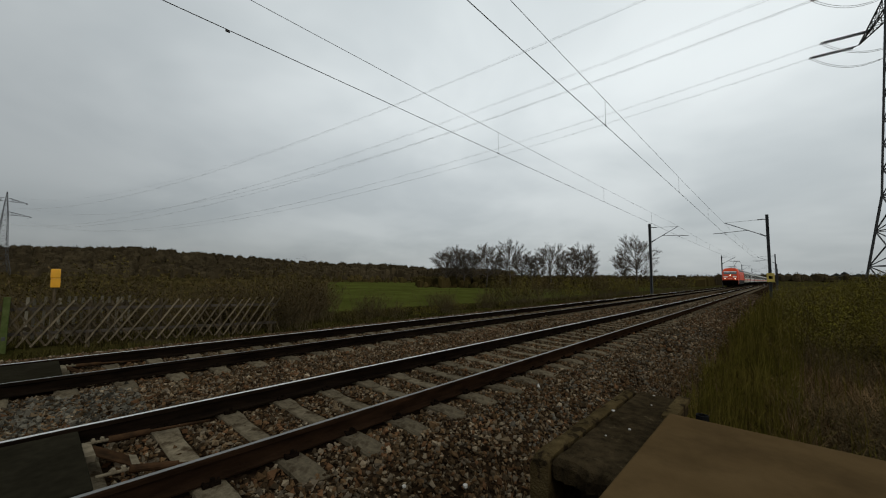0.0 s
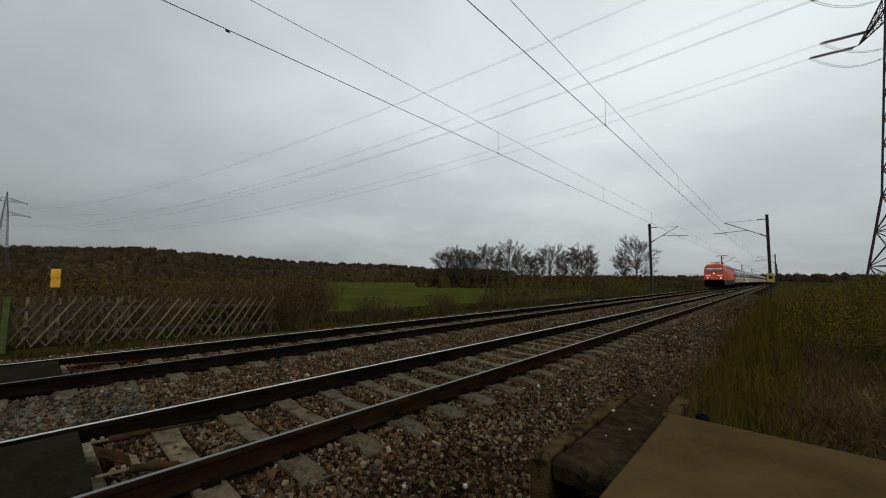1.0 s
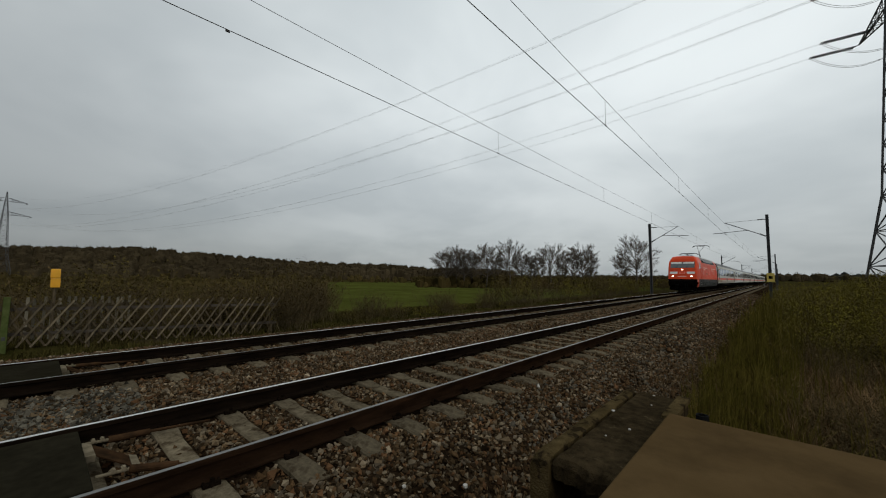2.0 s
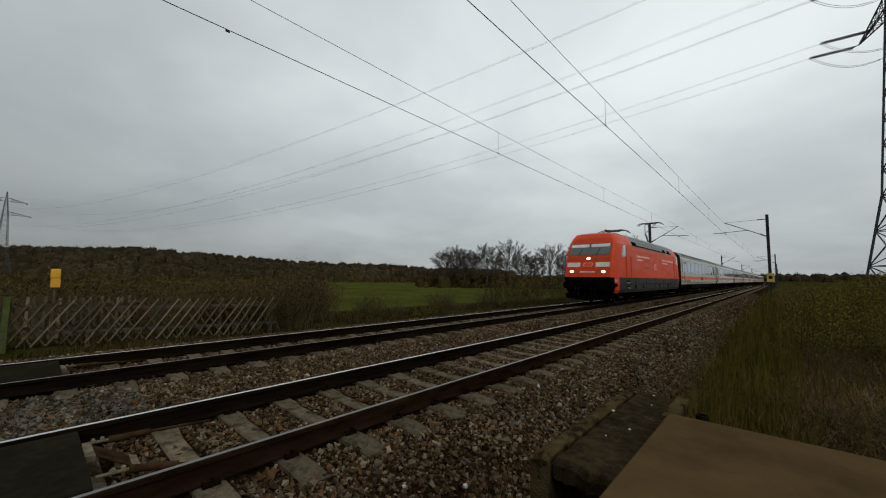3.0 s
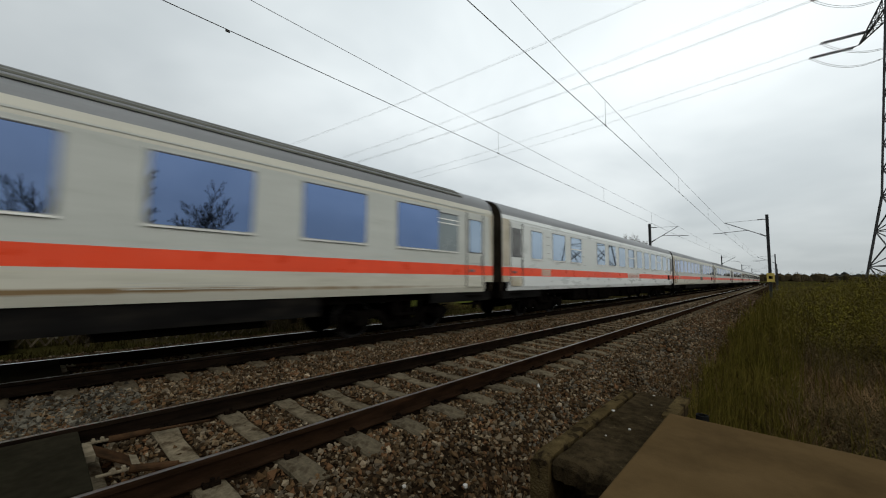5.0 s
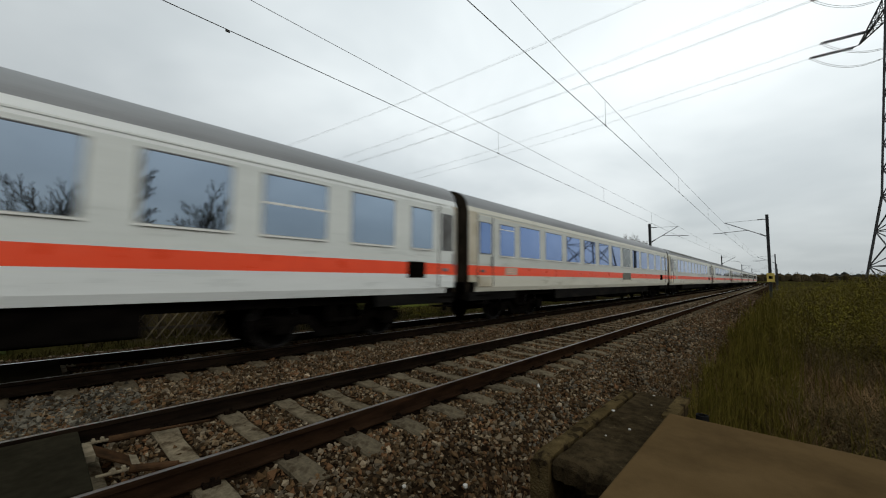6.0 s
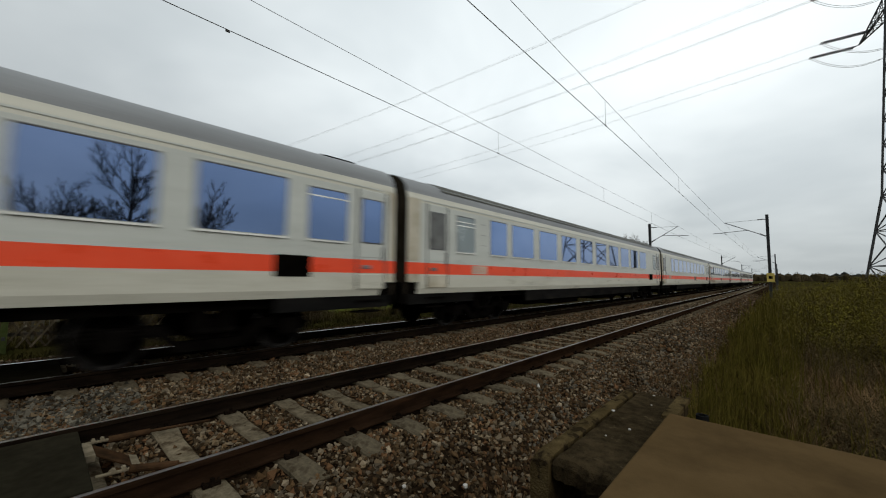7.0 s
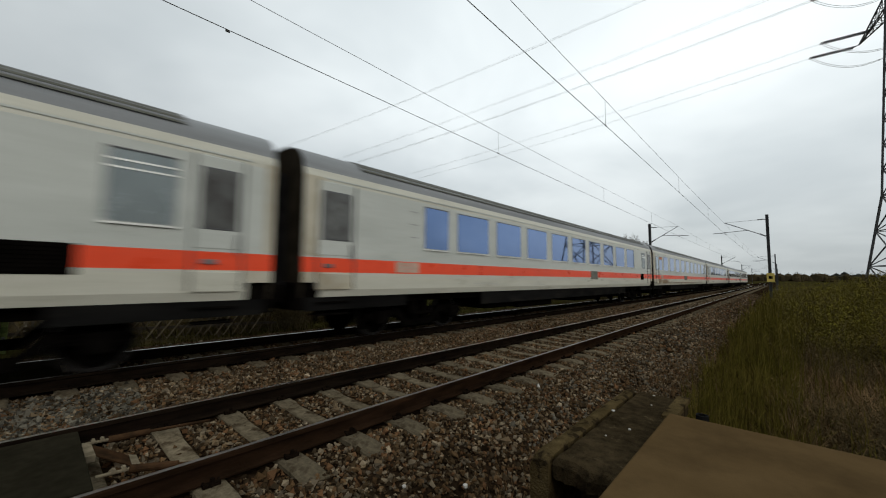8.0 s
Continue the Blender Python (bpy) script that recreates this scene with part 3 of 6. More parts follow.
def dusty(base, patches):
    """The same paint with soft-edged brown smears of brake dust over the bogie."""
    m = base.copy()
    m.name = "dusty_lower_wall_paint"
    N, L = m.node_tree.nodes, m.node_tree.links
    bsdf = N["Principled BSDF"]
    col = bsdf.inputs["Base Color"].links[0].from_socket
    tc, ns = N.new("ShaderNodeTexCoord"), N.new("ShaderNodeTexNoise")
    ns.inputs["Scale"].default_value, ns.inputs["Detail"].default_value = 2.4, 5.0
    L.new(tc.outputs["Object"], ns.inputs["Vector"])
    for y, z, ry, rz in patches:
        off, size, ln = N.new("ShaderNodeVectorMath"), N.new("ShaderNodeVectorMath"), N.new("ShaderNodeVectorMath")
        off.operation, size.operation, ln.operation = "SUBTRACT", "MULTIPLY", "LENGTH"
        off.inputs[1].default_value, size.inputs[1].default_value = (0, y, z), (0, 1 / ry, 1 / rz)
        L.new(tc.outputs["Object"], off.inputs[0])
        L.new(off.outputs[0], size.inputs[0])
        L.new(size.outputs[0], ln.inputs[0])
        add, fade, mix = N.new("ShaderNodeMath"), N.new("ShaderNodeMapRange"), N.new("ShaderNodeMix")
        add.operation = "ADD"
        L.new(ln.outputs["Value"], add.inputs[0])
        L.new(ns.outputs["Fac"], add.inputs[1])
        for k, v in zip(("From Min", "From Max", "To Min", "To Max"), (1.05, 1.65, 0.95, 0.0)):
            fade.inputs[k].default_value = v
        L.new(add.outputs[0], fade.inputs["Value"])
        mix.data_type = "RGBA"
        mix.inputs["B"].default_value = (0.175, 0.108, 0.042, 1)
        L.new(fade.outputs[0], mix.inputs["Factor"])
        L.new(col, mix.inputs["A"])
        col = mix.outputs["Result"]
    L.new(col, bsdf.inputs["Base Color"])
    return m


def coach(name, windows, label, ribbed=True, blanks=(), vent=(), doors=((0.95, 1.65), (24.85, 25.55)), small=((2.0, 2.87), (23.6, 24.4)), dirt=(), blind=(), roofbox=(), glass=None, barred=(), frosted=(), door_glass=None, sign=None, white=None, band=None, tail=0.28, skirted=True):
    white, band = white or M_WHITE, band or M_BAND
    c = thing(name, label, "railway coach", "coaches of the train")
    y0, y1 = 0.28, LEN - tail
    # side walls in bands: lower, stripe, lower window band, window band, cornice
    for s in (-1, 1):
        for (nm, m, lo, hi) in (("lower_wall", dusty(white, dirt) if dirt else white, 0, 2), ("stripe", M_STRIPE, 2, 3), ("side_wall", band, 3, 5), ("cornice", white, 5, 7)):
            bm = bmesh.new()
            seg = COACH_SIDE[lo:hi + 1]
            prof = [(s * px, pz) for px, pz in seg] + [(s * (px - 0.06), pz) for px, pz in seg[::-1]]
            cut = 0.40 if lo == 0 else 0.0
            extrude_y(bm, prof, y0 + cut, y1 - cut)
            part(nm, bm, m, c)
        bm = bmesh.new()
        for zz in (3.36,):                                   # rain strip
            bar(bm, (s * 1.404, y0 + 0.4, zz), (s * 1.404, y1 - 0.4, zz), 0.02, 0.03)
        part("drip_strip", bm, band, c)
        bm = bmesh.new()
        box(bm, min(s * 1.30, s * 1.36), max(s * 1.30, s * 1.36), y0 + 0.1, y0 + 4.0 - 1.3, 0.72, 0.98)
        box(bm, min(s * 1.30, s * 1.36), max(s * 1.30, s * 1.36), y1 - 2.7, y1 - 0.1, 0.72, 0.98)
        if skirted:
            box(bm, min(s * 1.25, s * 1.33), max(s * 1.25, s * 1.33), 6.1, 20.3, 0.60, 0.98)
        else:
            for a, b, lo in ((6.3, 7.6, 0.50), (8.0, 8.9, 0.58), (9.5, 11.4, 0.46), (14.3, 15.4, 0.55), (16.0, 16.6, 0.62), (17.1, 19.4, 0.48)):
                part("equipment_box", B(min(s * 0.45, s * 1.24), max(s * 0.45, s * 1.24), a, b, lo, 1.0, bevel=0.03), M_UNDER, c)
        for a, b in ((5.6, 7.1), (9.2, 10.0), (12.4, 13.0), (17.3, 19.4)) if skirted else ():
            tx = bmesh.new()
            for zz in (1.17, 1.215, 1.26):
                box(tx, min(s * 1.39, s * 1.4145), max(s * 1.39, s * 1.4145), a, b - 0.3 * (zz > 1.2), zz, zz + 0.012)
            part("inscription", tx, M_INSCRIPTION, c, "rows of small grey lettering")
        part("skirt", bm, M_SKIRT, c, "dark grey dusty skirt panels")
    # roof
    bm = bmesh.new()
    prof = [(-px, pz) for px, pz in COACH_ROOF] + [(px, pz) for px, pz in COACH_ROOF[-2::-1]]
    prof += [(px * 0.9, pz - 0.12) for px, pz in ((1.37, 3.62), (0, 3.95), (-1.37, 3.62))]
    extrude_y(bm, prof, y0, y1)
    if ribbed:
        for s in (-1, 1):
            for px, pz in ((1.26, 3.765), (1.13, 3.875), (0.96, 3.965), (0.76, 4.035)):
                rb = bmesh.new()
                bar(rb, (s * px, y0 + 1.35, pz), (s * px, y1 - 1.35, pz), 0.045, 0.05)
                part("roof_rib", rb, M_ROOFG, c)
                # darker bar along each rib: the rib's shadow drawn as a part
                rb = bmesh.new()
                bar(rb, (s * (px + 0.034), y0 + 1.40, pz - 0.012), (s * (px + 0.034), y1 - 1.40, pz - 0.012), 0.012, 0.03)
                part("roof_groove", rb, M_VENT, c)
    part("roof", bm, M_ROOFG, c, "grey ribbed roof" if ribbed else "smooth grey roof")
    for a in roofbox:
        part("roof_vent", B(-0.45, 0.45, a, a + 0.9, 4.02, 4.20, bevel=0.04), M_UNDER, c)
    # ends and gangways
    for yy, o in ((y0, -1), (y1, 1)):
        bm = bmesh.new()
        pr = [(px * 0.985, pz) for px, pz in COACH_SIDE] + [(px * 0.985, pz - 0.02) for px, pz in COACH_ROOF[1:]]
        pr = pr + [(-px, pz) for px, pz in pr[-2::-1]]
        extrude_y(bm, pr, min(yy - o * 0.04, yy + o * 0.01), max(yy - o * 0.04, yy + o * 0.01))
        part("end_wall", bm, M_ENDWALL, c, "grimy brown end wall, darkened for the shade between coaches")
        bm = bmesh.new()
        for px in (-0.74, 0.74):
            tube(bm, (px, yy + o * 0.14, 1.15), (px, yy + o * 0.14, 3.35), 0.125, sides=10)
        tube(bm, (-0.74, yy + o * 0.14, 3.35), (0.74, yy + o * 0.14, 3.35), 0.125, sides=10)
        box(bm, -0.68, 0.68, min(yy, yy + o * 0.2), max(yy, yy + o * 0.2), 0.95, 1.2)
        part("gangway", bm, M_GANGWAY, c, "black rubber gangway bellows")
        buffer_pair(c, yy - o * 0.12, o)
        # added black block fills the cut-away corner, standing for its shade round the buffers
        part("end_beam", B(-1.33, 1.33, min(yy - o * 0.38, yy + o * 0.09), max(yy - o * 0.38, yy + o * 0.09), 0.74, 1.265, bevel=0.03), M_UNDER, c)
    # windows and doors on both sides
    for s in (-1, 1):
        for k, (a, b) in enumerate(windows):
            if k in blanks:
                pane("window", c, s * 1.412, a, b, 2.12, 3.18, M_GLASSG, label="frosted grey window")
            else:
                w = pane("window", c, s * 1.412, a, b, 2.12, 3.18, glass)
                if k in barred:
                    bm = bmesh.new()
                    bar(bm, (s * 1.43, a, 2.68), (s * 1.43, b, 2.68), 0.014, 0.04)
                    part("window_bar", bm, M_PANEL, w, "pale bar across the window")
        for a, b in small:
            w = pane("window", c, s * 1.412, a, b, 2.12, 3.12, M_GLASSG if (a > 3 and ribbed) or a in frosted else glass)
            if blind and a < 3 and s > 0:
                part("blind", B(1.415, 1.432, a + 0.02, b - 0.02, 2.92, 3.10), M_BLIND, w, "orange half-drawn blind")
            for zz in () if glass or (blind and a < 3) else (2.86, 2.97) if ribbed else (2.97,):
                bm = bmesh.new()
                bar(bm, (s * 1.43, a, zz), (s * 1.43, b, zz), 0.012, 0.026)
                part("window_bar", bm, M_PANEL, w)
        for a, b in doors:
            bm = bmesh.new()
            box(bm, min(s * 1.40, s * 1.428), max(s * 1.40, s * 1.428), a - 0.02, b + 0.02, 1.80, 3.30, 0.02)
            d = part("door", bm, band, c, "light grey entrance door")
            box_ = B(min(s * 1.40, s * 1.431), max(s * 1.40, s * 1.431), a - 0.02, b + 0.02, 1.12, 1.45, bevel=0.02)
            part("door_foot", box_, M_ENDS if a < 5 else white, d)
            pane("door_window", d, s * 1.425, a + 0.07, b - 0.07, 2.14, 3.08, door_glass or (M_GLASS if a > 20 and not ribbed else M_GLASSG), rim=0.03)
            bm = bmesh.new()
            for yy in (a - 0.05, b + 0.05):
                bar(bm, (s * 1.43, yy, 1.15), (s * 1.425, yy, 3.30), 0.02, 0.02)
            part("door_seam", bm, M_RIM, d)
            bm = bmesh.new()
            tube(bm, (s * 1.46, b - 0.05, 1.72), (s * 1.46, b - 0.05, 2.05), 0.018, sides=8)
            part("door_handle", bm, M_STEEL, d, "steel door handle")
            part("door_latch", B(min(s * 1.42, s * 1.45), max(s * 1.42, s * 1.45), a + 0.1, a + 0.3, 1.56, 1.64, bevel=0.01), M_STEEL, d)
            bm = bmesh.new()
            for zz in (0.62, 0.86):
                box(bm, min(s * 1.10, s * 1.40), max(s * 1.10, s * 1.40), a, b, zz, zz + 0.03)
            part("step", bm, M_UNDER, c)
        for a, b in vent:
            part("side_vent", B(min(s * 1.41, s * 1.43), max(s * 1.41, s * 1.43), a, b, 1.38, 1.78, bevel=0.01), M_VENT if a < 20 else M_UNDER, c, "dark grille in the lower wall")
            bm = bmesh.new()
            for k in range(7):
                zz = 1.42 + k * 0.052
                bar(bm, (s * 1.434, a + 0.04, zz), (s * 1.434, b - 0.04, zz), 0.012, 0.02)
            part("vent_slats", bm, M_VENT if a < 20 else M_UNDER, c)
        if sign:
            g = part("sign_plate", B(min(s * 1.418, s * 1.4265), max(s * 1.418, s * 1.4265), sign[0], sign[1], 1.475, 1.755), M_BAND, c, "pale sign in the red stripe")
            yy = sign[0] + 0.15
            for w_ in (0.42, 0.30, 0.36, 0.28, 0.40):
                part("sign_bar", B(min(s * 1.42, s * 1.4295), max(s * 1.42, s * 1.4295), yy, yy + w_ * (sign[1] - sign[0]) / 2.45, 1.50, 1.70), M_FADED, g)
                yy += (w_ + 0.04) * (sign[1] - sign[0]) / 2.25
        # small white class and number plates
        part("number_plate", B(min(s * 1.418, s * 1.426), max(s * 1.418, s * 1.426), windows[0][0] - 0.95, windows[0][0] - 0.2, 1.50, 1.74), M_PLATE, c)
        for zz, w_ in ((1.57, 0.5), (1.65, 0.55)):
            part("plate_mark", B(min(s * 1.42, s * 1.429), max(s * 1.42, s * 1.429), windows[0][0] - 0.85, windows[0][0] - 0.85 + w_, zz, zz + 0.025), M_FADED, c)
        for k in range(3):
            zz = 2.35 + 0.32 * k
            part("class_mark", B(min(s * 1.408, s * 1.417), max(s * 1.408, s * 1.417), windows[0][0] - 0.5, windows[0][0] - 0.26, zz, zz + 0.03), M_WINRIM, c)
        for a, b in ((y0 + 0.005, y0 + 0.42), (y1 - 0.16, y1 - 0.005)):
            part("end_strip", B(min(s * 1.405, s * 1.4235), max(s * 1.405, s * 1.4235), a if a < 5 else b - 0.40, b if a > 5 else a + 0.40, 1.27, 1.47), M_ENDS, c)
            part("end_strip", B(min(s * 1.395, s * 1.4235), max(s * 1.395, s * 1.4235), a, b, 1.78, 3.36), M_ENDS, c, "end post brown with dust")
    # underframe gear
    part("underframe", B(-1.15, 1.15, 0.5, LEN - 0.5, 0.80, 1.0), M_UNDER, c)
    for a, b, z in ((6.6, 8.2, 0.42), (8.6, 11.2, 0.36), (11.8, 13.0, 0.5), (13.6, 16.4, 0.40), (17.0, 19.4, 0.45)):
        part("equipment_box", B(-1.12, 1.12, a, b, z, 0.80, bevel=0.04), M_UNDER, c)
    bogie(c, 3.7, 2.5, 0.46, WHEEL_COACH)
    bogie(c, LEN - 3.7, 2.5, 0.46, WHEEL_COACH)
    return c


def locomotive():
    o = thing("electric_locomotive", "red electric locomotive with grey lower band and grey roof", "locomotive")
    L = 19.28
    # right half of the outline, bottom to top; front set-back for each height
    ring = [(1.36, 0.62), (1.45, 0.80), (1.48, 1.12), (1.48, 1.50), (1.48, 2.10), (1.48, 2.70), (1.475, 3.20), (1.445, 3.44), (1.30, 3.78), (1.14, 4.04), (0.86, 4.11), (0.0, 4.14)]
    zs = [0.3, 0.62, 0.80, 1.42, 1.50, 2.30, 2.72, 3.50, 3.80, 4.04, 4.14]
    back = [0.77, 0.77, 0.73, 0.63, 0.61, 0.80, 0.95, 1.34, 1.50, 1.72, 1.98]
    offs = [0.0, 0.10, 0.35, 0.8, 1.1, 1.5, 2.2, 3.9]
    tap = [0.86, 0.90, 0.945, 0.980, 0.990, 0.996, 1.0, 1.0]
    groups = {"red": bmesh.new(), "grey": bmesh.new(), "roof": bmesh.new(), "dark": bmesh.new(), "dark_rear": bmesh.new()}
    cache = {k: {} for k in groups}

    def vert(g, co):
        key = tuple(round(v, 4) for v in co)
        if key not in cache[g]:
            cache[g][key] = groups[g].verts.new(co)
        return cache[g][key]

    def add(cos, e=0):
        c = sum((Vector(v) for v in cos), Vector()) / len(cos)
        # low end faces of the shell turn black: a shaded opening painted on
        if c.z < 1.44 and e < 2:
            g = "dark" if c.y < L / 2 else "dark_rear"
        elif c.z < 1.50 and e >= (4 if c.y < L / 2 else 3):
            g = "grey"
        elif c.z > 3.44 and e >= 7:
            g = "roof"
        else:
            g = "red"
        vs = []
        for v in cos:
            k = vert(g, v)
            if k not in vs:
                vs.append(k)
        if len(vs) > 2:
            groups[g].faces.new(vs)

    full = [(px, pz) for px, pz in ring] + [(-px, pz) for px, pz in ring[-2::-1]]
    stations = []
    for t_, f in zip(offs, tap):
        stations.append([(px * f, float(np.interp(pz, zs, back)) * max(0.0, 1 - t_ / 3.2) + t_ * (1 if t_ < 3 else 1) + (0 if t_ < 3 else 0.2 - float(np.interp(pz, zs, back)) * max(0.0, 1 - t_ / 3.2)), pz) for px, pz in full])
    rear = [[(a, L - min(b, 3.6), c) for a, b, c in st] for st in stations[::-1]]
    allst = stations + rear
    for q, (a, b) in enumerate(zip(allst, allst[1:])):
        for i in range(len(full) - 1):
            add([a[i], b[i], b[i + 1], a[i + 1]], min(q, len(allst) - 2 - q))
    n = len(full)
    for st in (allst[0], allst[-1]):
        for i in range(n // 2):
            add([st[i], st[n - 1 - i], st[n - 2 - i], st[i + 1]])
    for g, (nm, m, lab) in {"red": ("body_shell", M_RED, "red painted body shell"), "grey": ("lower_band", M_GREY, "dusty grey lower band"),
                            "roof": ("roof", M_LOCOROOF, "grey roof"), "dark": ("front_recess", M_UNDER, "lower cab front coloured black for a shaded recess"),
                            "dark_rear": ("rear_recess", M_UNDER, "lower rear cab coloured black for a shaded recess")}.items():
        bm = groups[g]
        bmesh.ops.recalc_face_normals(bm, faces=bm.faces[:])
        part(nm, bm, m, o, lab)

    def face_y(z):
        return float(np.interp(z, zs, back))

    def face_x(z):
        return float(np.interp(z, [r[1] for r in ring], [r[0] for r in ring])) * 0.80

    def panel(name, x0, x1, z0, z1, material, proud, label="", end=0, depth=0.04, parent=None):
        """A plate lying on the sloping cab front."""
        bm = bmesh.new()
        def P(x, z, d):
            x, y = x * 1.11, face_y(z) - d
            return (x, y, z) if end == 0 else (-x, L - y, z)
        zz = [z0 + (z1 - z0) * k / 3 for k in range(4)]
        f = [[bm.verts.new(P(x, z, proud)) for x in (x0, x1)] for z in zz]
        b = [[bm.verts.new(P(x, z, proud - depth)) for x in (x0, x1)] for z in zz]
        for k in range(3):
            bm.faces.new((f[k][0], f[k][1], f[k + 1][1], f[k + 1][0]))
            bm.faces.new((f[k][0], f[k + 1][0], b[k + 1][0], b[k][0]))
            bm.faces.new((f[k][1], b[k][1], b[k + 1][1], f[k + 1][1]))
        bm.faces.new((f[0][0], b[0][0], b[0][1], f[0][1]))
        bm.faces.new((f[3][0], f[3][1], b[3][1], b[3][0]))
        bmesh.ops.recalc_face_normals(bm, faces=bm.faces[:])
        return part(name, bm, material, parent or o, label)

    def lamp(x, z, rx, rz, material, end, parent):
        """A round lens on the sloping cab front."""
        bm = bmesh.new()
        rings = []
        for d, f in ((-0.02, 1.0), (0.022, 1.0), (0.032, 0.75)):
            ring_ = []
            for k in range(18):
                px, pz = x * 1.11 + rx * f * math.cos(k * math.pi / 9), z + rz * f * math.sin(k * math.pi / 9)
                y = face_y(pz) - d
                ring_.append(bm.verts.new((px, y, pz) if end == 0 else (-px, L - y, pz)))
            rings.append(ring_)
        for p, q in zip(rings, rings[1:]):
            for k in range(18):
                bm.faces.new((p[k], p[(k + 1) % 18], q[(k + 1) % 18], q[k]))
        bm.faces.new(rings[-1])
        bmesh.ops.recalc_face_normals(bm, faces=bm.faces[:])
        return part("lens", bm, material, parent)

    for e in (0, 1):
        w = panel("windscreen", -1.05, 1.05, 2.76, 3.46, M_RIM, 0.006, "windscreen in a black rubber frame", e)
        for a, b in ((-1.02, -0.02), (0.02, 1.02)):
            panel("pane", a, b, 2.79, 3.43, M_SCREEN, 0.012, "", e, parent=w)
            panel("sun_blind", a + 0.03, b - 0.03, 3.24, 3.42, M_PANEL, 0.015, "pale sun blind behind the glass", e, 0.01, parent=w)
        for x in (-0.62, 0.38):
            bm = bmesh.new()
            ya, yb = face_y(2.74) - 0.05, face_y(3.15) - 0.05
            pa, pb = ((x, ya, 2.74), (x + 0.22, yb, 3.15))
            if e:
                pa, pb = (-pa[0], L - pa[1], pa[2]), (-pb[0], L - pb[1], pb[2])
            tube(bm, pa, pb, 0.012, sides=6)
            part("wiper", bm, M_GANGWAY, w)
        for a, b in ((-1.08, -0.40), (0.22 + 0.18, 1.08)):
            panel("white_band", a, b, 2.08, 2.34, M_PANEL, 0.008, "white painted band across the front", e)
        for x in (-0.80, 0.80):
            h = panel("headlight", x - 0.20, x + 0.20, 1.73, 1.89, M_RED, 0.014, "round headlamp in a red frame", e)
            lamp(x, 1.81, 0.10, 0.066, M_GLOW if e == 0 else M_PANEL, e, h)
        h = panel("headlight", -0.13, 0.13, 2.49, 2.65, M_RED, 0.014, "upper headlamp", e)
        lamp(0, 2.57, 0.095, 0.068, M_GLOW if e == 0 else M_PANEL, e, h)
        for x, wx, wz in ((-0.95, 0.13, 0.018), (-0.42, 0.07, 0.05), (0.42, 0.07, 0.05), (0.95, 0.13, 0.018)):
            panel("grab_bar", x - wx, x + wx, 2.55 - wz, 2.55 + wz, M_SMUDGE, 0.03, "", e)
        panel("emblem_plate", -0.24, 0.24, 2.12, 2.32, M_LETTERING, 0.008, "", e)
        panel("emblem", -0.215, 0.215, 2.14, 2.30, M_STRIPE, 0.012, "", e)
        panel("number_marks", -0.38, 0.38, 1.76, 1.84, M_LETTERING, 0.006, "", e, 0.02)
        # black plate laid on the front as the shade of the gap
        panel("front_apron", -1.02, 1.02, 1.34, 1.46, M_GANGWAY, 0.03, "black plate standing for the shaded gap under the cab front", e)
        # buffer beam, snow plough, hoses, coupling
        sgn = -1 if e == 0 else 1
        yb = 0.42 if e == 0 else L - 0.67
        part("buffer_beam", B(-1.12, 1.12, min(yb, yb - sgn * 0.2), max(yb, yb - sgn * 0.2), 0.74, 1.34, bevel=0.03), M_UNDER, o)
        buffer_pair(o, yb - sgn * 0.02, sgn)
        bm = bmesh.new()
        box(bm, -0.06, 0.06, min(yb, yb + sgn * 0.34), max(yb, yb + sgn * 0.34), 0.98, 1.12, 0.02)
        tube(bm, (0, yb + sgn * 0.25, 1.02), (0, yb + sgn * 0.22, 0.45), 0.035, sides=8)
        box(bm, -0.10, 0.10, min(yb + sgn * 0.18, yb + sgn * 0.26), max(yb + sgn * 0.18, yb + sgn * 0.26), 0.38, 0.5, 0.02)
        part("coupling_hook", bm, M_UNDER, o, "black screw coupling")
        for x in (-0.55, -0.35, 0.35, 0.55):
            bm = bmesh.new()
            pts = [(x, yb + sgn * 0.02, 0.95), (x, yb + sgn * 0.2, 0.8), (x * 1.05, yb + sgn * 0.22, 0.55), (x * 1.1, yb + sgn * 0.1, 0.42)]
            for a, b in zip(pts, pts[1:]):
                tube(bm, a, b, 0.028, sides=7)
            part("air_hose", bm, M_GANGWAY, o)
        bm = bmesh.new()
        for s in (-1, 1):
            v = [bm.verts.new(c) for c in ((0, yb + sgn * 0.10, 0.54), (s * 1.25, yb - sgn * 0.15, 0.58), (s * 1.25, yb - sgn * 0.20, 0.30), (0, yb + sgn * 0.05, 0.20))]
            u = [bm.verts.new((c.co.x, c.co.y - sgn * 0.05, c.co.z)) for c in v]
            bm.faces.new(v)
            bm.faces.new(u[::-1])
            for i in range(4):
                bm.faces.new((v[i], u[i], u[(i + 1) % 4], v[(i + 1) % 4]))
        bmesh.ops.recalc_face_normals(bm, faces=bm.faces[:])
        part("rail_guard", bm, M_UNDER, o, "black snow plough blade")
        # cab side windows, doors and steps
        for s in (-1, 1):
            def Y(a, b):
                return (a, b) if e == 0 else (L - b, L - a)
            x = s * 1.475
            bm = bmesh.new()
            shape = [(1.95, 2.70), (2.65, 2.70), (2.65, 3.33), (2.57, 3.39), (2.25, 3.37)] if e == 0 else [(1.75, 2.70), (2.49, 2.70), (2.49, 3.33), (2.41, 3.39), (2.02, 3.37)]
            fr, bk = [], []
            for yy, zz in shape:
                y_ = yy if e == 0 else L - yy
                xx = s * (1.49 - max(0, 2.2 - yy) * 0.035)
                fr.append(bm.verts.new((xx, y_, zz)))
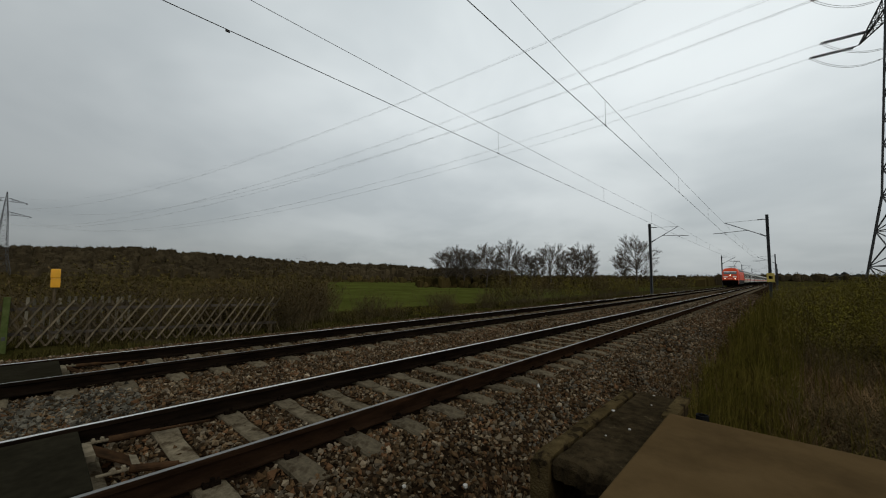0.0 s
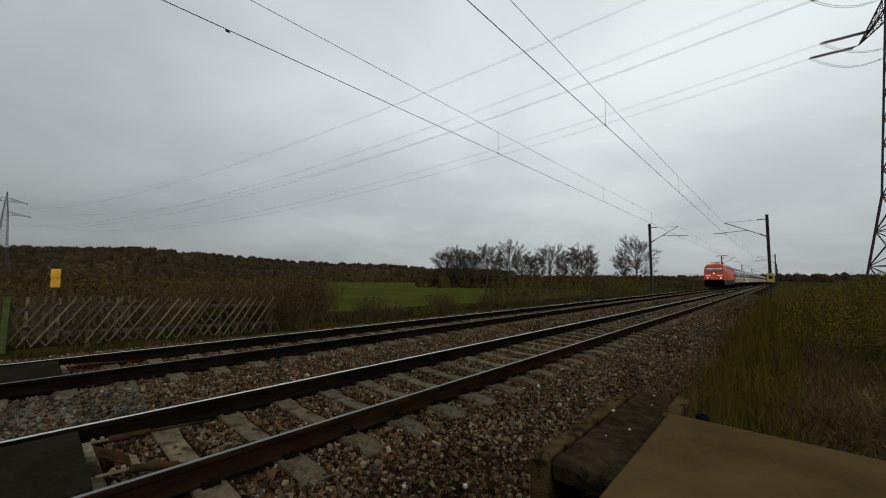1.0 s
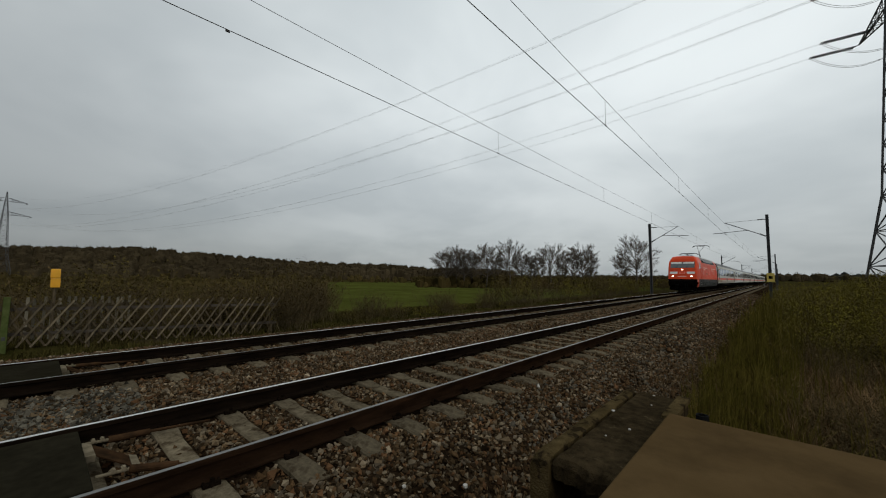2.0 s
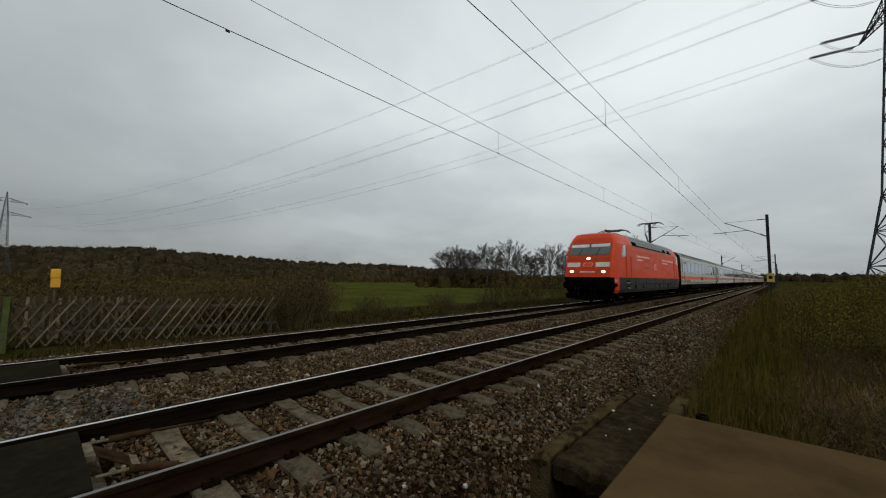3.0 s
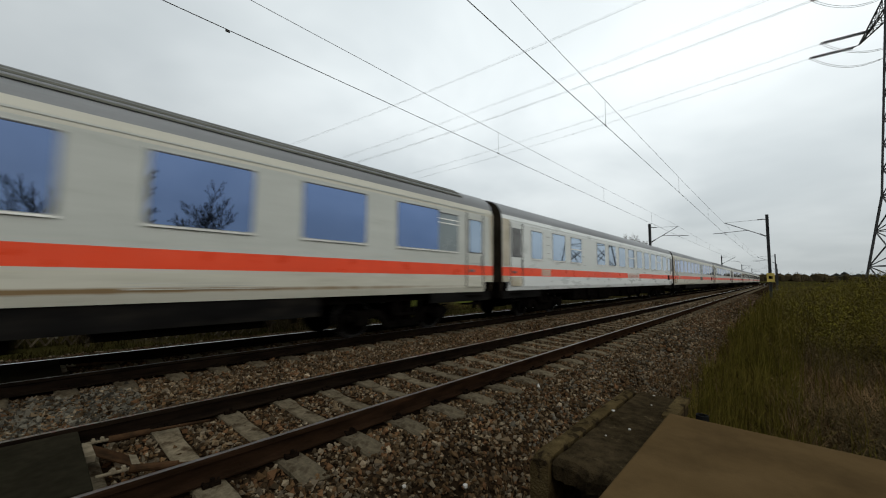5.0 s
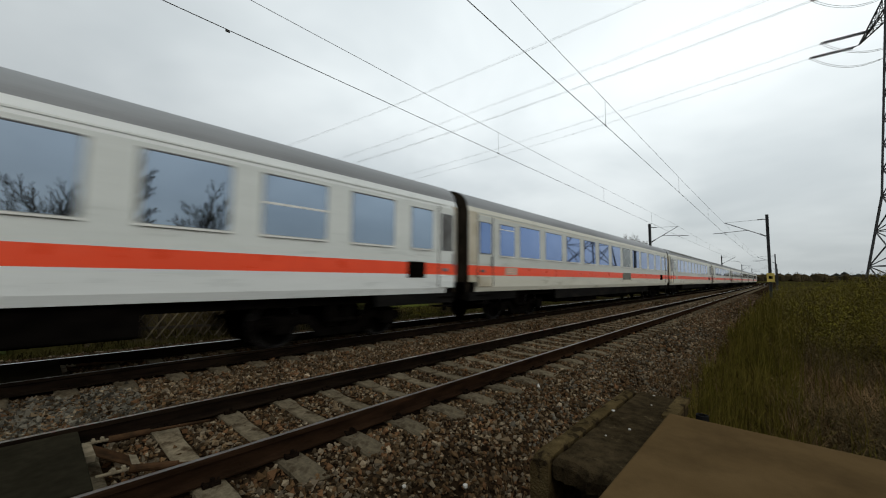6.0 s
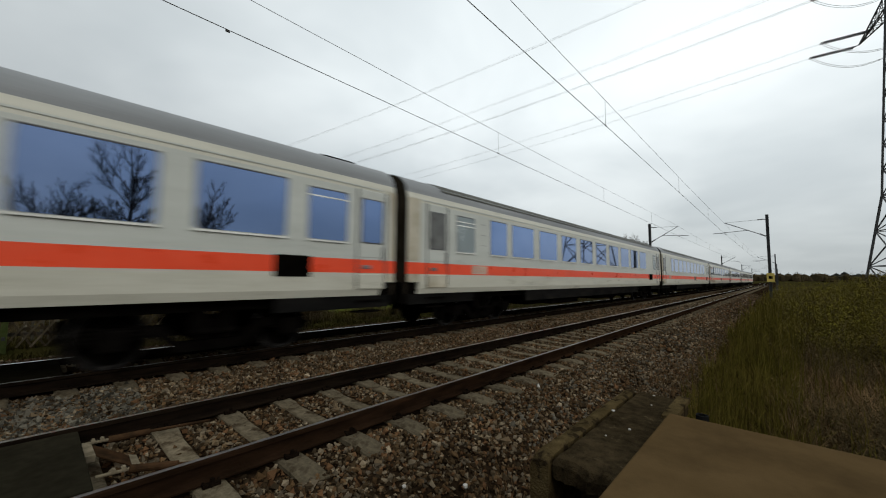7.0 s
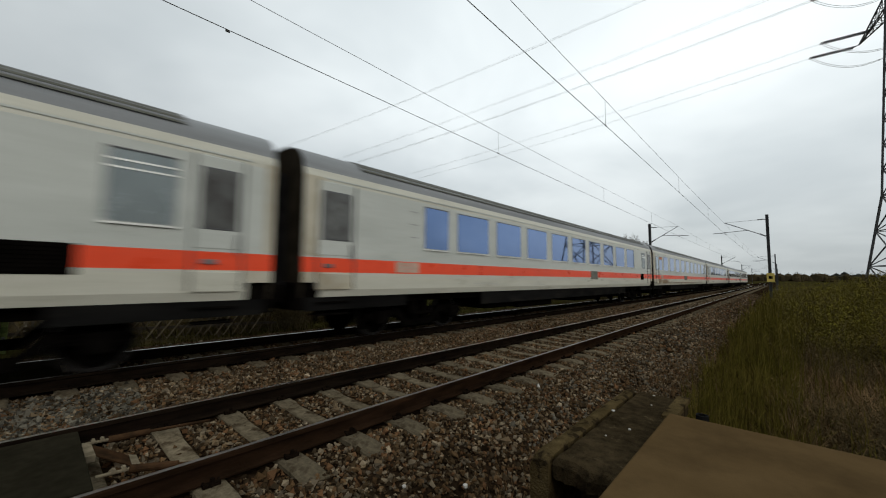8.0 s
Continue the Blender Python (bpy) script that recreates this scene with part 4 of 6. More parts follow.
                bk.append(bm.verts.new((xx - s * 0.05, y_, zz)))
            bm.faces.new(fr)
            for i in range(len(fr)):
                bm.faces.new((fr[i], bk[i], bk[(i + 1) % len(fr)], fr[(i + 1) % len(fr)]))
            bmesh.ops.recalc_face_normals(bm, faces=bm.faces[:])
            part("cab_window", bm, M_CABGLASS, o, "cab side window reflecting the sky")
            a, b = Y(2.75, 3.45)
            d = part("cab_door", B(min(s * 1.45, s * 1.492), max(s * 1.45, s * 1.492), a, b, 1.52, 3.36, bevel=0.01), M_RED, o)
            for yy in Y(2.66, 3.56):
                bm = bmesh.new()
                tube(bm, (s * 1.53, yy, 1.55), (s * 1.53, yy, 2.75), 0.016, sides=8)
                for zz in (1.56, 2.74):
                    tube(bm, (s * 1.47, yy, zz), (s * 1.53, yy, zz), 0.014, sides=6)
                part("handrail", bm, M_RED, d)
            for z in (1.28, 0.98):
                st = part("step", B(min(s * 1.40, s * 1.487), max(s * 1.40, s * 1.487), *(Y(2.85, 3.35) if e == 0 else Y(2.66, 3.16)), z - 0.10, z + 0.06, bevel=0.01), M_GANGWAY, o)
                part("tread", B(min(s * 1.40, s * 1.50), max(s * 1.40, s * 1.50), *(Y(2.88, 3.32) if e == 0 else Y(2.69, 3.13)), z - 0.10, z - 0.075), M_LETTER, st)
            for nm, za, zb, m_ in (("corner_grille", 0.98, 1.16, M_UNDER), ("corner_plate", 1.24, 1.38, M_FADED)):
                bm = bmesh.new()
                pts = []
                for q, off in ((0.90, 0.012), (1.22, 0.012), (1.22, -0.03), (0.90, -0.03)):
                    pts.append((s * (float(np.interp(q, [0.63, 0.71, 0.91, 1.27, 1.60], [1.27, 1.33, 1.40, 1.45, 1.47])) + off), q if e == 0 else L - q))
                lo_, hi_ = [bm.verts.new((*p, za)) for p in pts], [bm.verts.new((*p, zb)) for p in pts]
                bm.faces.new(lo_)
                bm.faces.new(hi_[::-1])
                for i in range(4):
                    bm.faces.new((lo_[i], hi_[i], hi_[(i + 1) % 4], lo_[(i + 1) % 4]))
                bmesh.ops.recalc_face_normals(bm, faces=bm.faces[:])
                part(nm, bm, m_, o)
    # roof: side grilles, ridge seam, equipment
    for s in (-1, 1):
        for a, b in ((4.25, 5.35), (12.35, 13.4), (13.95, 14.95)):
            bm = bmesh.new()
            q = [(1.42, 3.50), (1.315, 3.74)]
            v = [bm.verts.new((s * (q[0][0] + 0.012), a, q[0][1])), bm.verts.new((s * (q[0][0] + 0.012), b, q[0][1])),
                 bm.verts.new((s * (q[1][0] + 0.012), b - 0.1, q[1][1])), bm.verts.new((s * (q[1][0] + 0.012), a - 0.1 + 0.2, q[1][1]))]
            u = [bm.verts.new((w.co.x - s * 0.06, w.co.y, w.co.z - 0.03)) for w in v]
            bm.faces.new(v)
            for i in range(4):
                bm.faces.new((v[i], u[i], u[(i + 1) % 4], v[(i + 1) % 4]))
            bmesh.ops.recalc_face_normals(bm, faces=bm.faces[:])
            g = part("roof_grille", bm, M_GANGWAY, o, "black louvred grille in the roof slope")
            bm = bmesh.new()
            for k in range(1, 5):
                px = q[0][0] + (q[1][0] - q[0][0]) * k / 5 + 0.018
                pz = q[0][1] + (q[1][1] - q[0][1]) * k / 5
                bar(bm, (s * px, a + 0.05, pz), (s * px, b - 0.12, pz), 0.015, 0.012)
            part("louvre", bm, M_UNDER, g)
        bm = bmesh.new()
        bar(bm, (s * 1.458, 4.12, 3.445), (s * 1.458, L - 4.12, 3.445), 0.03, 0.03)
        part("gutter", bm, M_ROOFG, o)
        bm = bmesh.new()
        bar(bm, (s * 1.432, 4.15, 3.505), (s * 1.432, L - 4.15, 3.505), 0.02, 0.06)
        part("roof_joint", bm, M_UNDER, o, "dark joint under the roof slope")
        bm = bmesh.new()
        bar(bm, (s * 1.13, 4.12, 4.065), (s * 1.13, L - 4.12, 4.065), 0.05, 0.05)
        part("roof_edge", bm, M_WHITE, o, "pale edge along the roof")
        bm = bmesh.new()
        bar(bm, (s * 1.484, 2.4, 1.12), (s * 1.484, L - 2.4, 1.12), 0.01, 0.015)
        for yy in (4.6, 7.0, 9.5, 12.0, 14.4):
            bar(bm, (s * 1.484, yy, 0.8), (s * 1.484, yy, 1.48), 0.01, 0.012)
        part("panel_seams", bm, M_UNDER, o)
        for yy in (4.5, 6.2, 10.6, 13.4):
            part("access_flap", B(min(s * 1.46, s * 1.487), max(s * 1.46, s * 1.487), yy, yy + 0.22, 0.84, 1.06, bevel=0.008), M_UNDER, o)
        # unreadable lettering as bars, emblem square
        for y_, z_, ws in ((5.0, 2.80, (0.72, 0.34, 0.62, 1.0)), (5.0, 2.58, (0.35, 0.8)), (11.68, 2.80, (1.0, 0.4, 0.9, 1.3)), (11.68, 2.58, (0.6, 1.1))):
            yy = y_
            for k, w_ in enumerate(ws):
                part("lettering_bar", B(min(s * 1.478, s * 1.484), max(s * 1.478, s * 1.484), yy, yy + w_, z_, z_ + 0.105), M_LETTERING, o)
                yy += w_ + 0.10
        em = part("side_emblem", B(min(s * 1.477, s * 1.483), max(s * 1.477, s * 1.483), 9.36, 9.92, 2.10, 2.48), M_LETTER, o, "white square emblem outline")
        part("emblem_field", B(min(s * 1.479, s * 1.486), max(s * 1.479, s * 1.486), 9.40, 9.88, 2.14, 2.44), M_STRIPE, em)
        for za, zb in ((2.33, 2.49), (1.74, 1.92)):
            part("side_plate", B(min(s * 1.474, s * 1.483), max(s * 1.474, s * 1.483), 16.56, 16.78, za + 0.03, zb - 0.03, bevel=0.004), M_FADED, o)
        part("number_bar", B(min(s * 1.478, s * 1.484), max(s * 1.478, s * 1.484), 6.9, 8.3, 2.10, 2.22), M_SMUDGE, o)
    for a, b, z in ((6.2, 7.4, 4.22), (7.8, 9.2, 4.20), (9.8, 11.2, 4.22)):
        part("roof_box", B(-0.55, 0.55, a, b, 3.98, z, bevel=0.04), M_ROOFG, o)
    for y in (5.1, 7.3, 9.5, 11.5):
        bm = bmesh.new()
        for k in range(5):
            tube(bm, (0.3, y, 4.11 + k * 0.05), (0.3, y, 4.135 + k * 0.05), 0.07, 0.05, 10)
        part("insulator", bm, M_GANGWAY, o)
    part("underframe", B(-1.2, 1.2, 0.9, L - 0.9, 0.55, 0.90), M_UNDER, o)
    for a, b in ((7.2, 9.3), (9.7, 11.9)):
        part("equipment_box", B(-1.25, 1.25, a, b, 0.22, 0.62, bevel=0.05), M_UNDER, o)
    # pantographs: the front one lowered, the rear one raised to the wire
    for y, up in ((4.75, False), (14.35, True)):
        bm = bmesh.new()
        for s in (-1, 1):
            bar(bm, (s * 0.5, y - 0.9, 4.26), (s * 0.5, y + 0.9, 4.26), 0.07, 0.07)
            for k in (-0.75, 0.75):
                for q in range(3):
                    tube(bm, (s * 0.5, y + k, 4.08 + q * 0.05), (s * 0.5, y + k, 4.11 + q * 0.05), 0.07, 0.05, 8)
        for k in (-0.8, 0.8):
            bar(bm, (-0.5, y + k, 4.26), (0.5, y + k, 4.26), 0.06, 0.06)
        p_ = part("pantograph", bm, M_DARKSTEEL, o, "raised pantograph" if up else "folded pantograph")
        bm = bmesh.new()
        if up:
            knee, head, foot = (0, y - 1.05, 5.18), (0, y + 0.75, 6.18), (0, y + 0.25, 4.3)
        else:
            knee, head, foot = (0, y - 1.0, 4.50), (0, y + 0.62, 4.54), (0, y + 0.65, 4.32)
        tube(bm, foot, knee, 0.06, 0.045, 8)
        for s in (-1, 1):
            tube(bm, knee, (s * 0.42, head[1], head[2]), 0.03, 0.025, 7)
        tube(bm, (0.1, foot[1] - 0.5, 4.18), (0.1, knee[1] + 0.1, knee[2] - 0.12), 0.018, sides=6)
        tube(bm, (-0.42, head[1], head[2]), (0.42, head[1], head[2]), 0.025, sides=7)
        part("arm", bm, M_DARKSTEEL, p_)
        bm = bmesh.new()
        for k in (-0.22, 0.22):
            pts = [(-0.98, -0.20), (-0.82, -0.05), (-0.6, 0.0), (0.6, 0.0), (0.82, -0.05), (0.98, -0.20)]
            for a, b in zip(pts, pts[1:]):
                bar(bm, (a[0], head[1] + k, head[2] + 0.08 + a[1]), (b[0], head[1] + k, head[2] + 0.08 + b[1]), 0.05, 0.04, up=(0, 1, 0))
        for s in (-1, 1):
            bar(bm, (s * 0.45, head[1] - 0.22, head[2] + 0.05), (s * 0.45, head[1] + 0.22, head[2] + 0.05), 0.03, 0.03)
        part("collector_head", bm, M_DARKSTEEL, p_, "collector head with two contact strips")
    bogie(o, 4.35, 2.65, 0.625, WHEEL_LOCO, True)
    bogie(o, L - 4.35, 2.65, 0.625, WHEEL_LOCO, True)
    return o


wide_win = [(3.42 + 2.345 * k, 4.86 + 2.345 * k) for k in range(9)]
saloon = [(3.16 + 1.91 * k, 4.58 + 1.91 * k) for k in range(11)]
saloon2 = [(3.78, 4.70)] + [(5.05 + 1.935 * k, 6.50 + 1.935 * k) for k in range(9)]
loco = locomotive()
coach_a = coach("railway_coach", wide_win, "light grey compartment coach with a red stripe and ribbed roof", True, vent=((11.75, 13.15),), dirt=((2.1, 1.30, 0.95, 0.24), (3.9, 1.27, 1.15, 0.20), (12.5, 1.16, 12.0, 0.05)), blind=((1, 0),), door_glass=M_GLASSP)
coach_b = coach("railway_coach", saloon, "light grey saloon coach with a red stripe and smooth roof", False, blanks=(6,), vent=((14.5, 16.05), (23.5, 24.2)), small=((1.92, 2.78), (24.12, 24.97)), tail=0.12,
                doors=((0.75, 1.45), (25.28, 25.95)), roofbox=(24.9,), door_glass=M_GLASS)
coach_c = coach("railway_coach", saloon2, "light grey saloon coach with a red stripe, dusty end walls", True, vent=((22.75, 23.65),), small=((2.15, 2.95), (23.87, 24.66)), doors=((1.0, 1.7), (24.93, 25.57)), frosted=(2.15,), door_glass=M_DOORGLASS)
coach_d = coach("railway_coach", [(3.53, 4.42)] + [(4.83 + 1.945 * k, 6.30 + 1.945 * k) for k in range(9)], "light grey coach with a long plain wall by the door", True,
                vent=((14.7, 15.6), (23.3, 24.0)), small=((23.6, 24.4),), doors=((0.61, 1.37), (25.0, 25.65)), door_glass=M_DOORGLASS)
bistro = [(3.9, 5.05), (5.65, 6.8), (8.75, 9.9), (10.45, 11.6), (12.15, 13.28), (13.92, 15.1), (15.7, 16.85), (17.45, 18.58), (19.18, 20.35), (20.88, 22.1), (22.7, 23.85)]
coach_e = coach("railway_coach", bistro, "white dining coach with a red stripe, pale sign and smooth roof", False, vent=((24.3, 24.9),), small=((2.2, 3.0), (24.42, 25.15)),
                doors=((0.8, 1.5), (25.45, 26.0)), glass=M_GLASSP, door_glass=M_DOORGLASS, barred=(1, 5, 9), skirted=False, sign=(13.7, 16.05), white=M_WHITEC, band=M_BANDC)
origin = pose(0, 0, 0)
coaches = [coach_a, coach_e, coach_b]
coaches += [coach_c, coach_d, copy_thing(coach_a, origin), copy_thing(coach_c, origin), copy_thing(coach_b, origin), copy_thing(coach_c, origin)]

# ---------------------------------------------------------------- overhead line
def catenary_mast(x, y, track_x, label):
    side = 1 if track_x > x else -1
    m = thing("catenary_mast", label, "catenary mast", "masts of the overhead line", at=pose(x, y, 0))
    reach = abs(track_x - x)
    bm = bmesh.new()
    for dx in (-0.11, 0.11):
        box(bm, dx - 0.012, dx + 0.012, -0.14, 0.14, -0.9, 7.9)
    box(bm, -0.10, 0.10, -0.008, 0.008, -0.9, 7.9)
    part("mast_post", bm, M_DARKSTEEL, m, "dark steel mast")
    part("footing", B(-0.35, 0.35, -0.35, 0.35, -1.2, -0.55, bevel=0.03), M_CONC, m)
    bm = bmesh.new()
    tip = (side * (reach - 0.1), 0, 7.35)
    tube(bm, (side * 0.12, 0, 5.75), tip, 0.035, sides=8)
    tube(bm, (side * 0.12, 0, 7.45), (side * 0.75, 0, 7.43), 0.045, sides=8)
    tube(bm, (side * 0.75, 0, 7.43), tip, 0.014, sides=6)
    tube(bm, (side * (reach * 0.42), 0, 6.45), (side * (reach + 0.9), 0, 6.28), 0.028, sides=8)
    tube(bm, (side * (reach + 0.35), 0, 6.30), (side * (reach - 0.25), 0.02, 6.16), 0.014, sides=6)
    part("cantilever", bm, M_DARKSTEEL, m, "tubular cantilever with registration arm")
    bm = bmesh.new()
    a, b = Vector((side * 0.14, 0, 5.76)), Vector((side * 0.62, 0, 6.02))
    for k in range(6):
        p = a.lerp(b, k / 6)
        tube(bm, p, a.lerp(b, (k + 0.6) / 6), 0.085, 0.06, 10)
    part("insulator", bm, M_UNDER, m)
    return m


MASTS = [(47.9, 0), (120.2, 0), (190.0, 0), (262.0, 0)]
for y, _ in MASTS:
    catenary_mast(3.41 if y < 50 else 3.5, y, 0, "dark steel catenary mast beside the near track")
    catenary_mast(-6.9, y, -SP, "dark steel catenary mast beside the far track")
for xm, tx in ((3.41, 0), (-6.9, -SP)):
    catenary_mast(xm, -24.4, tx, "dark steel catenary mast behind the crossing")


def overhead(tx, z_wire, label):
    t = thing("overhead_line", label, "overhead line", "overhead lines", "structure")
    ys = [-24.4, 47.9, 120.2, 190.0, 262.0, 334.0]
    wire, cat = bmesh.new(), bmesh.new()
    for k, (a, b) in enumerate(zip(ys, ys[1:])):
        sx0, sx1 = (0.30, 0.0) if k % 2 == 0 else (0.0, 0.30)
        if tx < -1:
            sx0, sx1 = sx0 - 0.12, sx1 - 0.06
        tube(wire, (tx + sx0, a, z_wire), (tx + sx1, b, z_wire), 0.0085, sides=6, caps=False)
        pts = []
        for i in range(17):
            f = i / 16
            pts.append(Vector((tx + sx0 + (sx1 - sx0) * f, a + (b - a) * f, 7.42 - 4 * 0.27 * f * (1 - f))))
        pipe(cat, pts, 0.0065)
        for i in range(1, 6):
            f = (i + 0.02) / 6
            zc = 7.42 - 4 * 0.27 * f * (1 - f)
            bm = bmesh.new()
            p = (tx + sx0 + (sx1 - sx0) * f, a + (b - a) * f)
            tube(bm, (*p, z_wire), (*p, zc), 0.005, sides=5)
            box(bm, p[0] - 0.015, p[0] + 0.015, p[1] - 0.05, p[1] + 0.05, z_wire - 0.01, z_wire + 0.03)
            part("dropper", bm, M_WIRE, t)
    part("contact_wire", wire, M_WIRE, t)
    if tx < -1:
        part("wire_clamp", B(tx + 0.02, tx + 0.06, 2.26, 2.34, z_wire - 0.015, z_wire + 0.03, bevel=0.005), M_WIRE, t, "dark clamp on the contact wire")
    part("catenary_wire", cat, M_WIRE, t)


overhead(0, 6.30, "contact wire and catenary over the near track")
overhead(-SP, 6.30, "contact wire and catenary over the far track")


# ---------------------------------------------------------------- high-voltage line
def lattice(bm, corners0, corners1, r, n):
    """Four legs from one square to another, with zigzag bracing on every side in n bays."""
    for a, b in zip(corners0, corners1):
        bar(bm, a, b, r, r)
    for s in range(4):
        a0, a1, b0, b1 = corners0[s], corners1[s], corners0[(s + 1) % 4], corners1[(s + 1) % 4]
        for k in range(n):
            f, g = k / n, (k + 1) / n
            p, q = Vector(a0).lerp(a1, f), Vector(b0).lerp(b1, g)
            u, v = Vector(b0).lerp(b1, f), Vector(a0).lerp(a1, g)
            bar(bm, p, q, r * 0.55, r * 0.55)
            bar(bm, u, v, r * 0.55, r * 0.55)
            bar(bm, v, q, r * 0.5, r * 0.5)


def square(h, z):
    return [Vector((-h, -h, z)), Vector((h, -h, z)), Vector((h, h, z)), Vector((-h, h, z))]


def pylon(x, y, turn, label, strings):
    p = thing("electricity_pylon", label, "electricity pylon", "high-voltage pylons", at=pose(x, y, -1.0, 0, 0, turn))
    bm = bmesh.new()
    lattice(bm, square(4.0, 0), square(2.25, 13), 0.20, 3)
    lattice(bm, square(2.25, 13), square(1.0, 38), 0.17, 8)
    lattice(bm, square(1.0, 38), square(0.15, 50), 0.13, 6)
    part("tower", bm, M_DARKSTEEL, p, "lattice steel tower")
    for z, l in ((36.6, 10.5), (44.5, 8.5)):
        for s in (-1, 1):
            bm = bmesh.new()
            tip = Vector((0, s * l, z))
            for c in (Vector((-0.95, s * 0.95, z)), Vector((0.95, s * 0.95, z)), Vector((-0.8, s * 0.9, z + 2.0)), Vector((0.8, s * 0.9, z + 2.0))):
                bar(bm, c, tip, 0.13, 0.13)
            for k in range(1, 6):
                f = k / 6
                q = [Vector((-0.95, s * 0.95, z)).lerp(tip, f), Vector((0.95, s * 0.95, z)).lerp(tip, f), Vector((0.8, s * 0.9, z + 2.0)).lerp(tip, f), Vector((-0.8, s * 0.9, z + 2.0)).lerp(tip, f)]
                for i in range(4):
                    bar(bm, q[i], q[(i + 1) % 4], 0.07, 0.07)
                    bar(bm, q[i], q[(i + 1) % 4].lerp(tip, 1 / 6), 0.06, 0.06)
            arm = part("crossarm", bm, M_DARKSTEEL, p)
            for off in ((l, 6.5) if strings and l > 9 else (l,)):
                bm = bmesh.new()
                for o in (-0.22, 0.22):
                    for k in range(22 if strings else 6):
                        a = -0.6 - k * 0.21
                        tube(bm, (a, s * off + o, z - 0.2 + a * 0.06), (a - 0.13, s * off + o, z - 0.2 + (a - 0.13) * 0.06), 0.15, 0.07, 7)
                    bar(bm, (0, s * off, z), (-0.7, s * off + o, z - 0.22), 0.06, 0.06)
                bar(bm, (-5.3, s * off - 0.3, z - 0.5), (-5.3, s * off + 0.3, z - 0.5), 0.1, 0.1)
                part("insulator_string", bm, M_DARKSTEEL, arm, "double string of insulators")
                if strings:
                    pts = [Vector((-5.3 + 10.6 * k / 14, s * off, z - 0.5 - 2.6 * (1 - (k / 7 - 1) ** 2))) for k in range(15)]
                    for o in (-0.2, 0.2):
                        bm = bmesh.new()
                        pipe(bm, [a + Vector((0, o, 0)) for a in pts], 0.03)
                        part("jumper_cable", bm, M_CABLE, arm)
    return p


PR, PL = Vector((16.58, 67.89, -1.0)), Vector((-330.0, -14.0, -3.5))
LINE_TURN = 13.7
pylon(PR.x, PR.y, LINE_TURN, "tall lattice steel pylon with long insulator strings", True)
pylon(PL.x, PL.y, LINE_TURN, "distant lattice steel pylon on the meadow", False)
along = (PL - PR).normalized()
across = Vector((along.y, -along.x, 0)).normalized()


def power_cable(off, z, pair):
    a, b = PR + along * 5.3 + across * off + Vector((0, 0, z)), PL - along * 2 + across * off + Vector((0, 0, z))
    pts = [a.lerp(b, k / 40) - Vector((0, 0, 4 * 14.5 * (k / 40) * (1 - k / 40))) for k in range(41)]
    for o in pair:
        ob = new("power_cable", mesh_of("power_cable", pipe(bmesh.new(), [p + across * o for p in pts], 0.012, 4), M_CABLE, smooth=True))
        tagged(ob, "high-voltage cable hanging between two pylons", "power cable", "high-voltage cables")


for off, z in ((10.5, 36.1), (6.5, 36.1), (-6.5, 36.1), (-10.5, 36.1), (8.5, 44.0), (-8.5, 44.0)):
    power_cable(off, z, (-0.2, 0.2))
power_cable(0, 49.8, (0,))

# ---------------------------------------------------------------- crossing panels between the rails
for tx in (0.0, -SP):
    c = thing("crossing_panel", "dark rubber level crossing panels lying between the rails", "crossing panel", "crossing panels", at=pose(tx, 0, 0))
    for k in range(5):
        y1 = 0.35 - k * 0.9
        part("slab", B(-0.655, 0.655, y1 - 0.895, y1, -0.19, -0.012, bevel=0.012), M_RUBBER, c)
    # sloping deflector plate with pale flanges at its head and foot
    def plate(p, thick):
        bm = bmesh.new()
        top = [bm.verts.new(q) for q in p]
        low = [bm.verts.new((q[0], q[1], q[2] - thick)) for q in p]
        bm.faces.new(top)
        bm.faces.new(low[::-1])
        for i in range(4):
            bm.faces.new((top[i], low[i], low[(i + 1) % 4], top[(i + 1) % 4]))
        bmesh.ops.recalc_face_normals(bm, faces=bm.faces[:])
        return bm

    d = part("deflector", plate(((-0.33, 0.415, -0.055), (-0.11, 0.425, -0.075), (0.08, 0.63, -0.165), (-0.16, 0.64, -0.160)), 0.012), M_RUSTPLATE, c, "rust-brown sloping steel deflector")
    part("head_flange", plate(((-0.385, 0.357, -0.045), (-0.10, 0.357, -0.065), (-0.105, 0.424, -0.072), (-0.332, 0.414, -0.052)), 0.05), M_PALE, d, "pale bent flange")
    part("foot_flange", plate(((-0.155, 0.641, -0.155), (0.082, 0.631, -0.160), (0.12, 0.685, -0.170), (-0.13, 0.69, -0.168)), 0.02), M_PALE, d, "pale bent flange")
    for sx, sy, far in ((-0.50, 0.0, 1.35), (0.29, 0.05, 1.05)):
        out = 0.0 if sx < 0 else 0.20
        bm = bmesh.new()
        tube(bm, (sx, 0.34 + sy, -0.095), (sx + 0.01, 0.56 + sy, -0.10), 0.013, sides=8)
        for k in range(2):
            tube(bm, (sx - 0.03, 0.44 + k * 0.06 + sy, -0.085), (sx + 0.03, 0.44 + k * 0.06 + sy, -0.082), 0.016, sides=6)
        part("turnbuckle", bm, M_PALE, d, "pale threaded clamp")
        bm = bmesh.new()
        tube(bm, (sx, 0.54 + sy, -0.105), (sx + out * 0.75, 0.84 + sy * 0.5, -0.115), 0.030, 0.026, sides=10)
        tube(bm, (sx + out * 0.75, 0.84 + sy * 0.5, -0.115), (sx + out, far, -0.15), 0.014, sides=8)
        part("tie_rod", bm, M_RUSTPLATE, d)

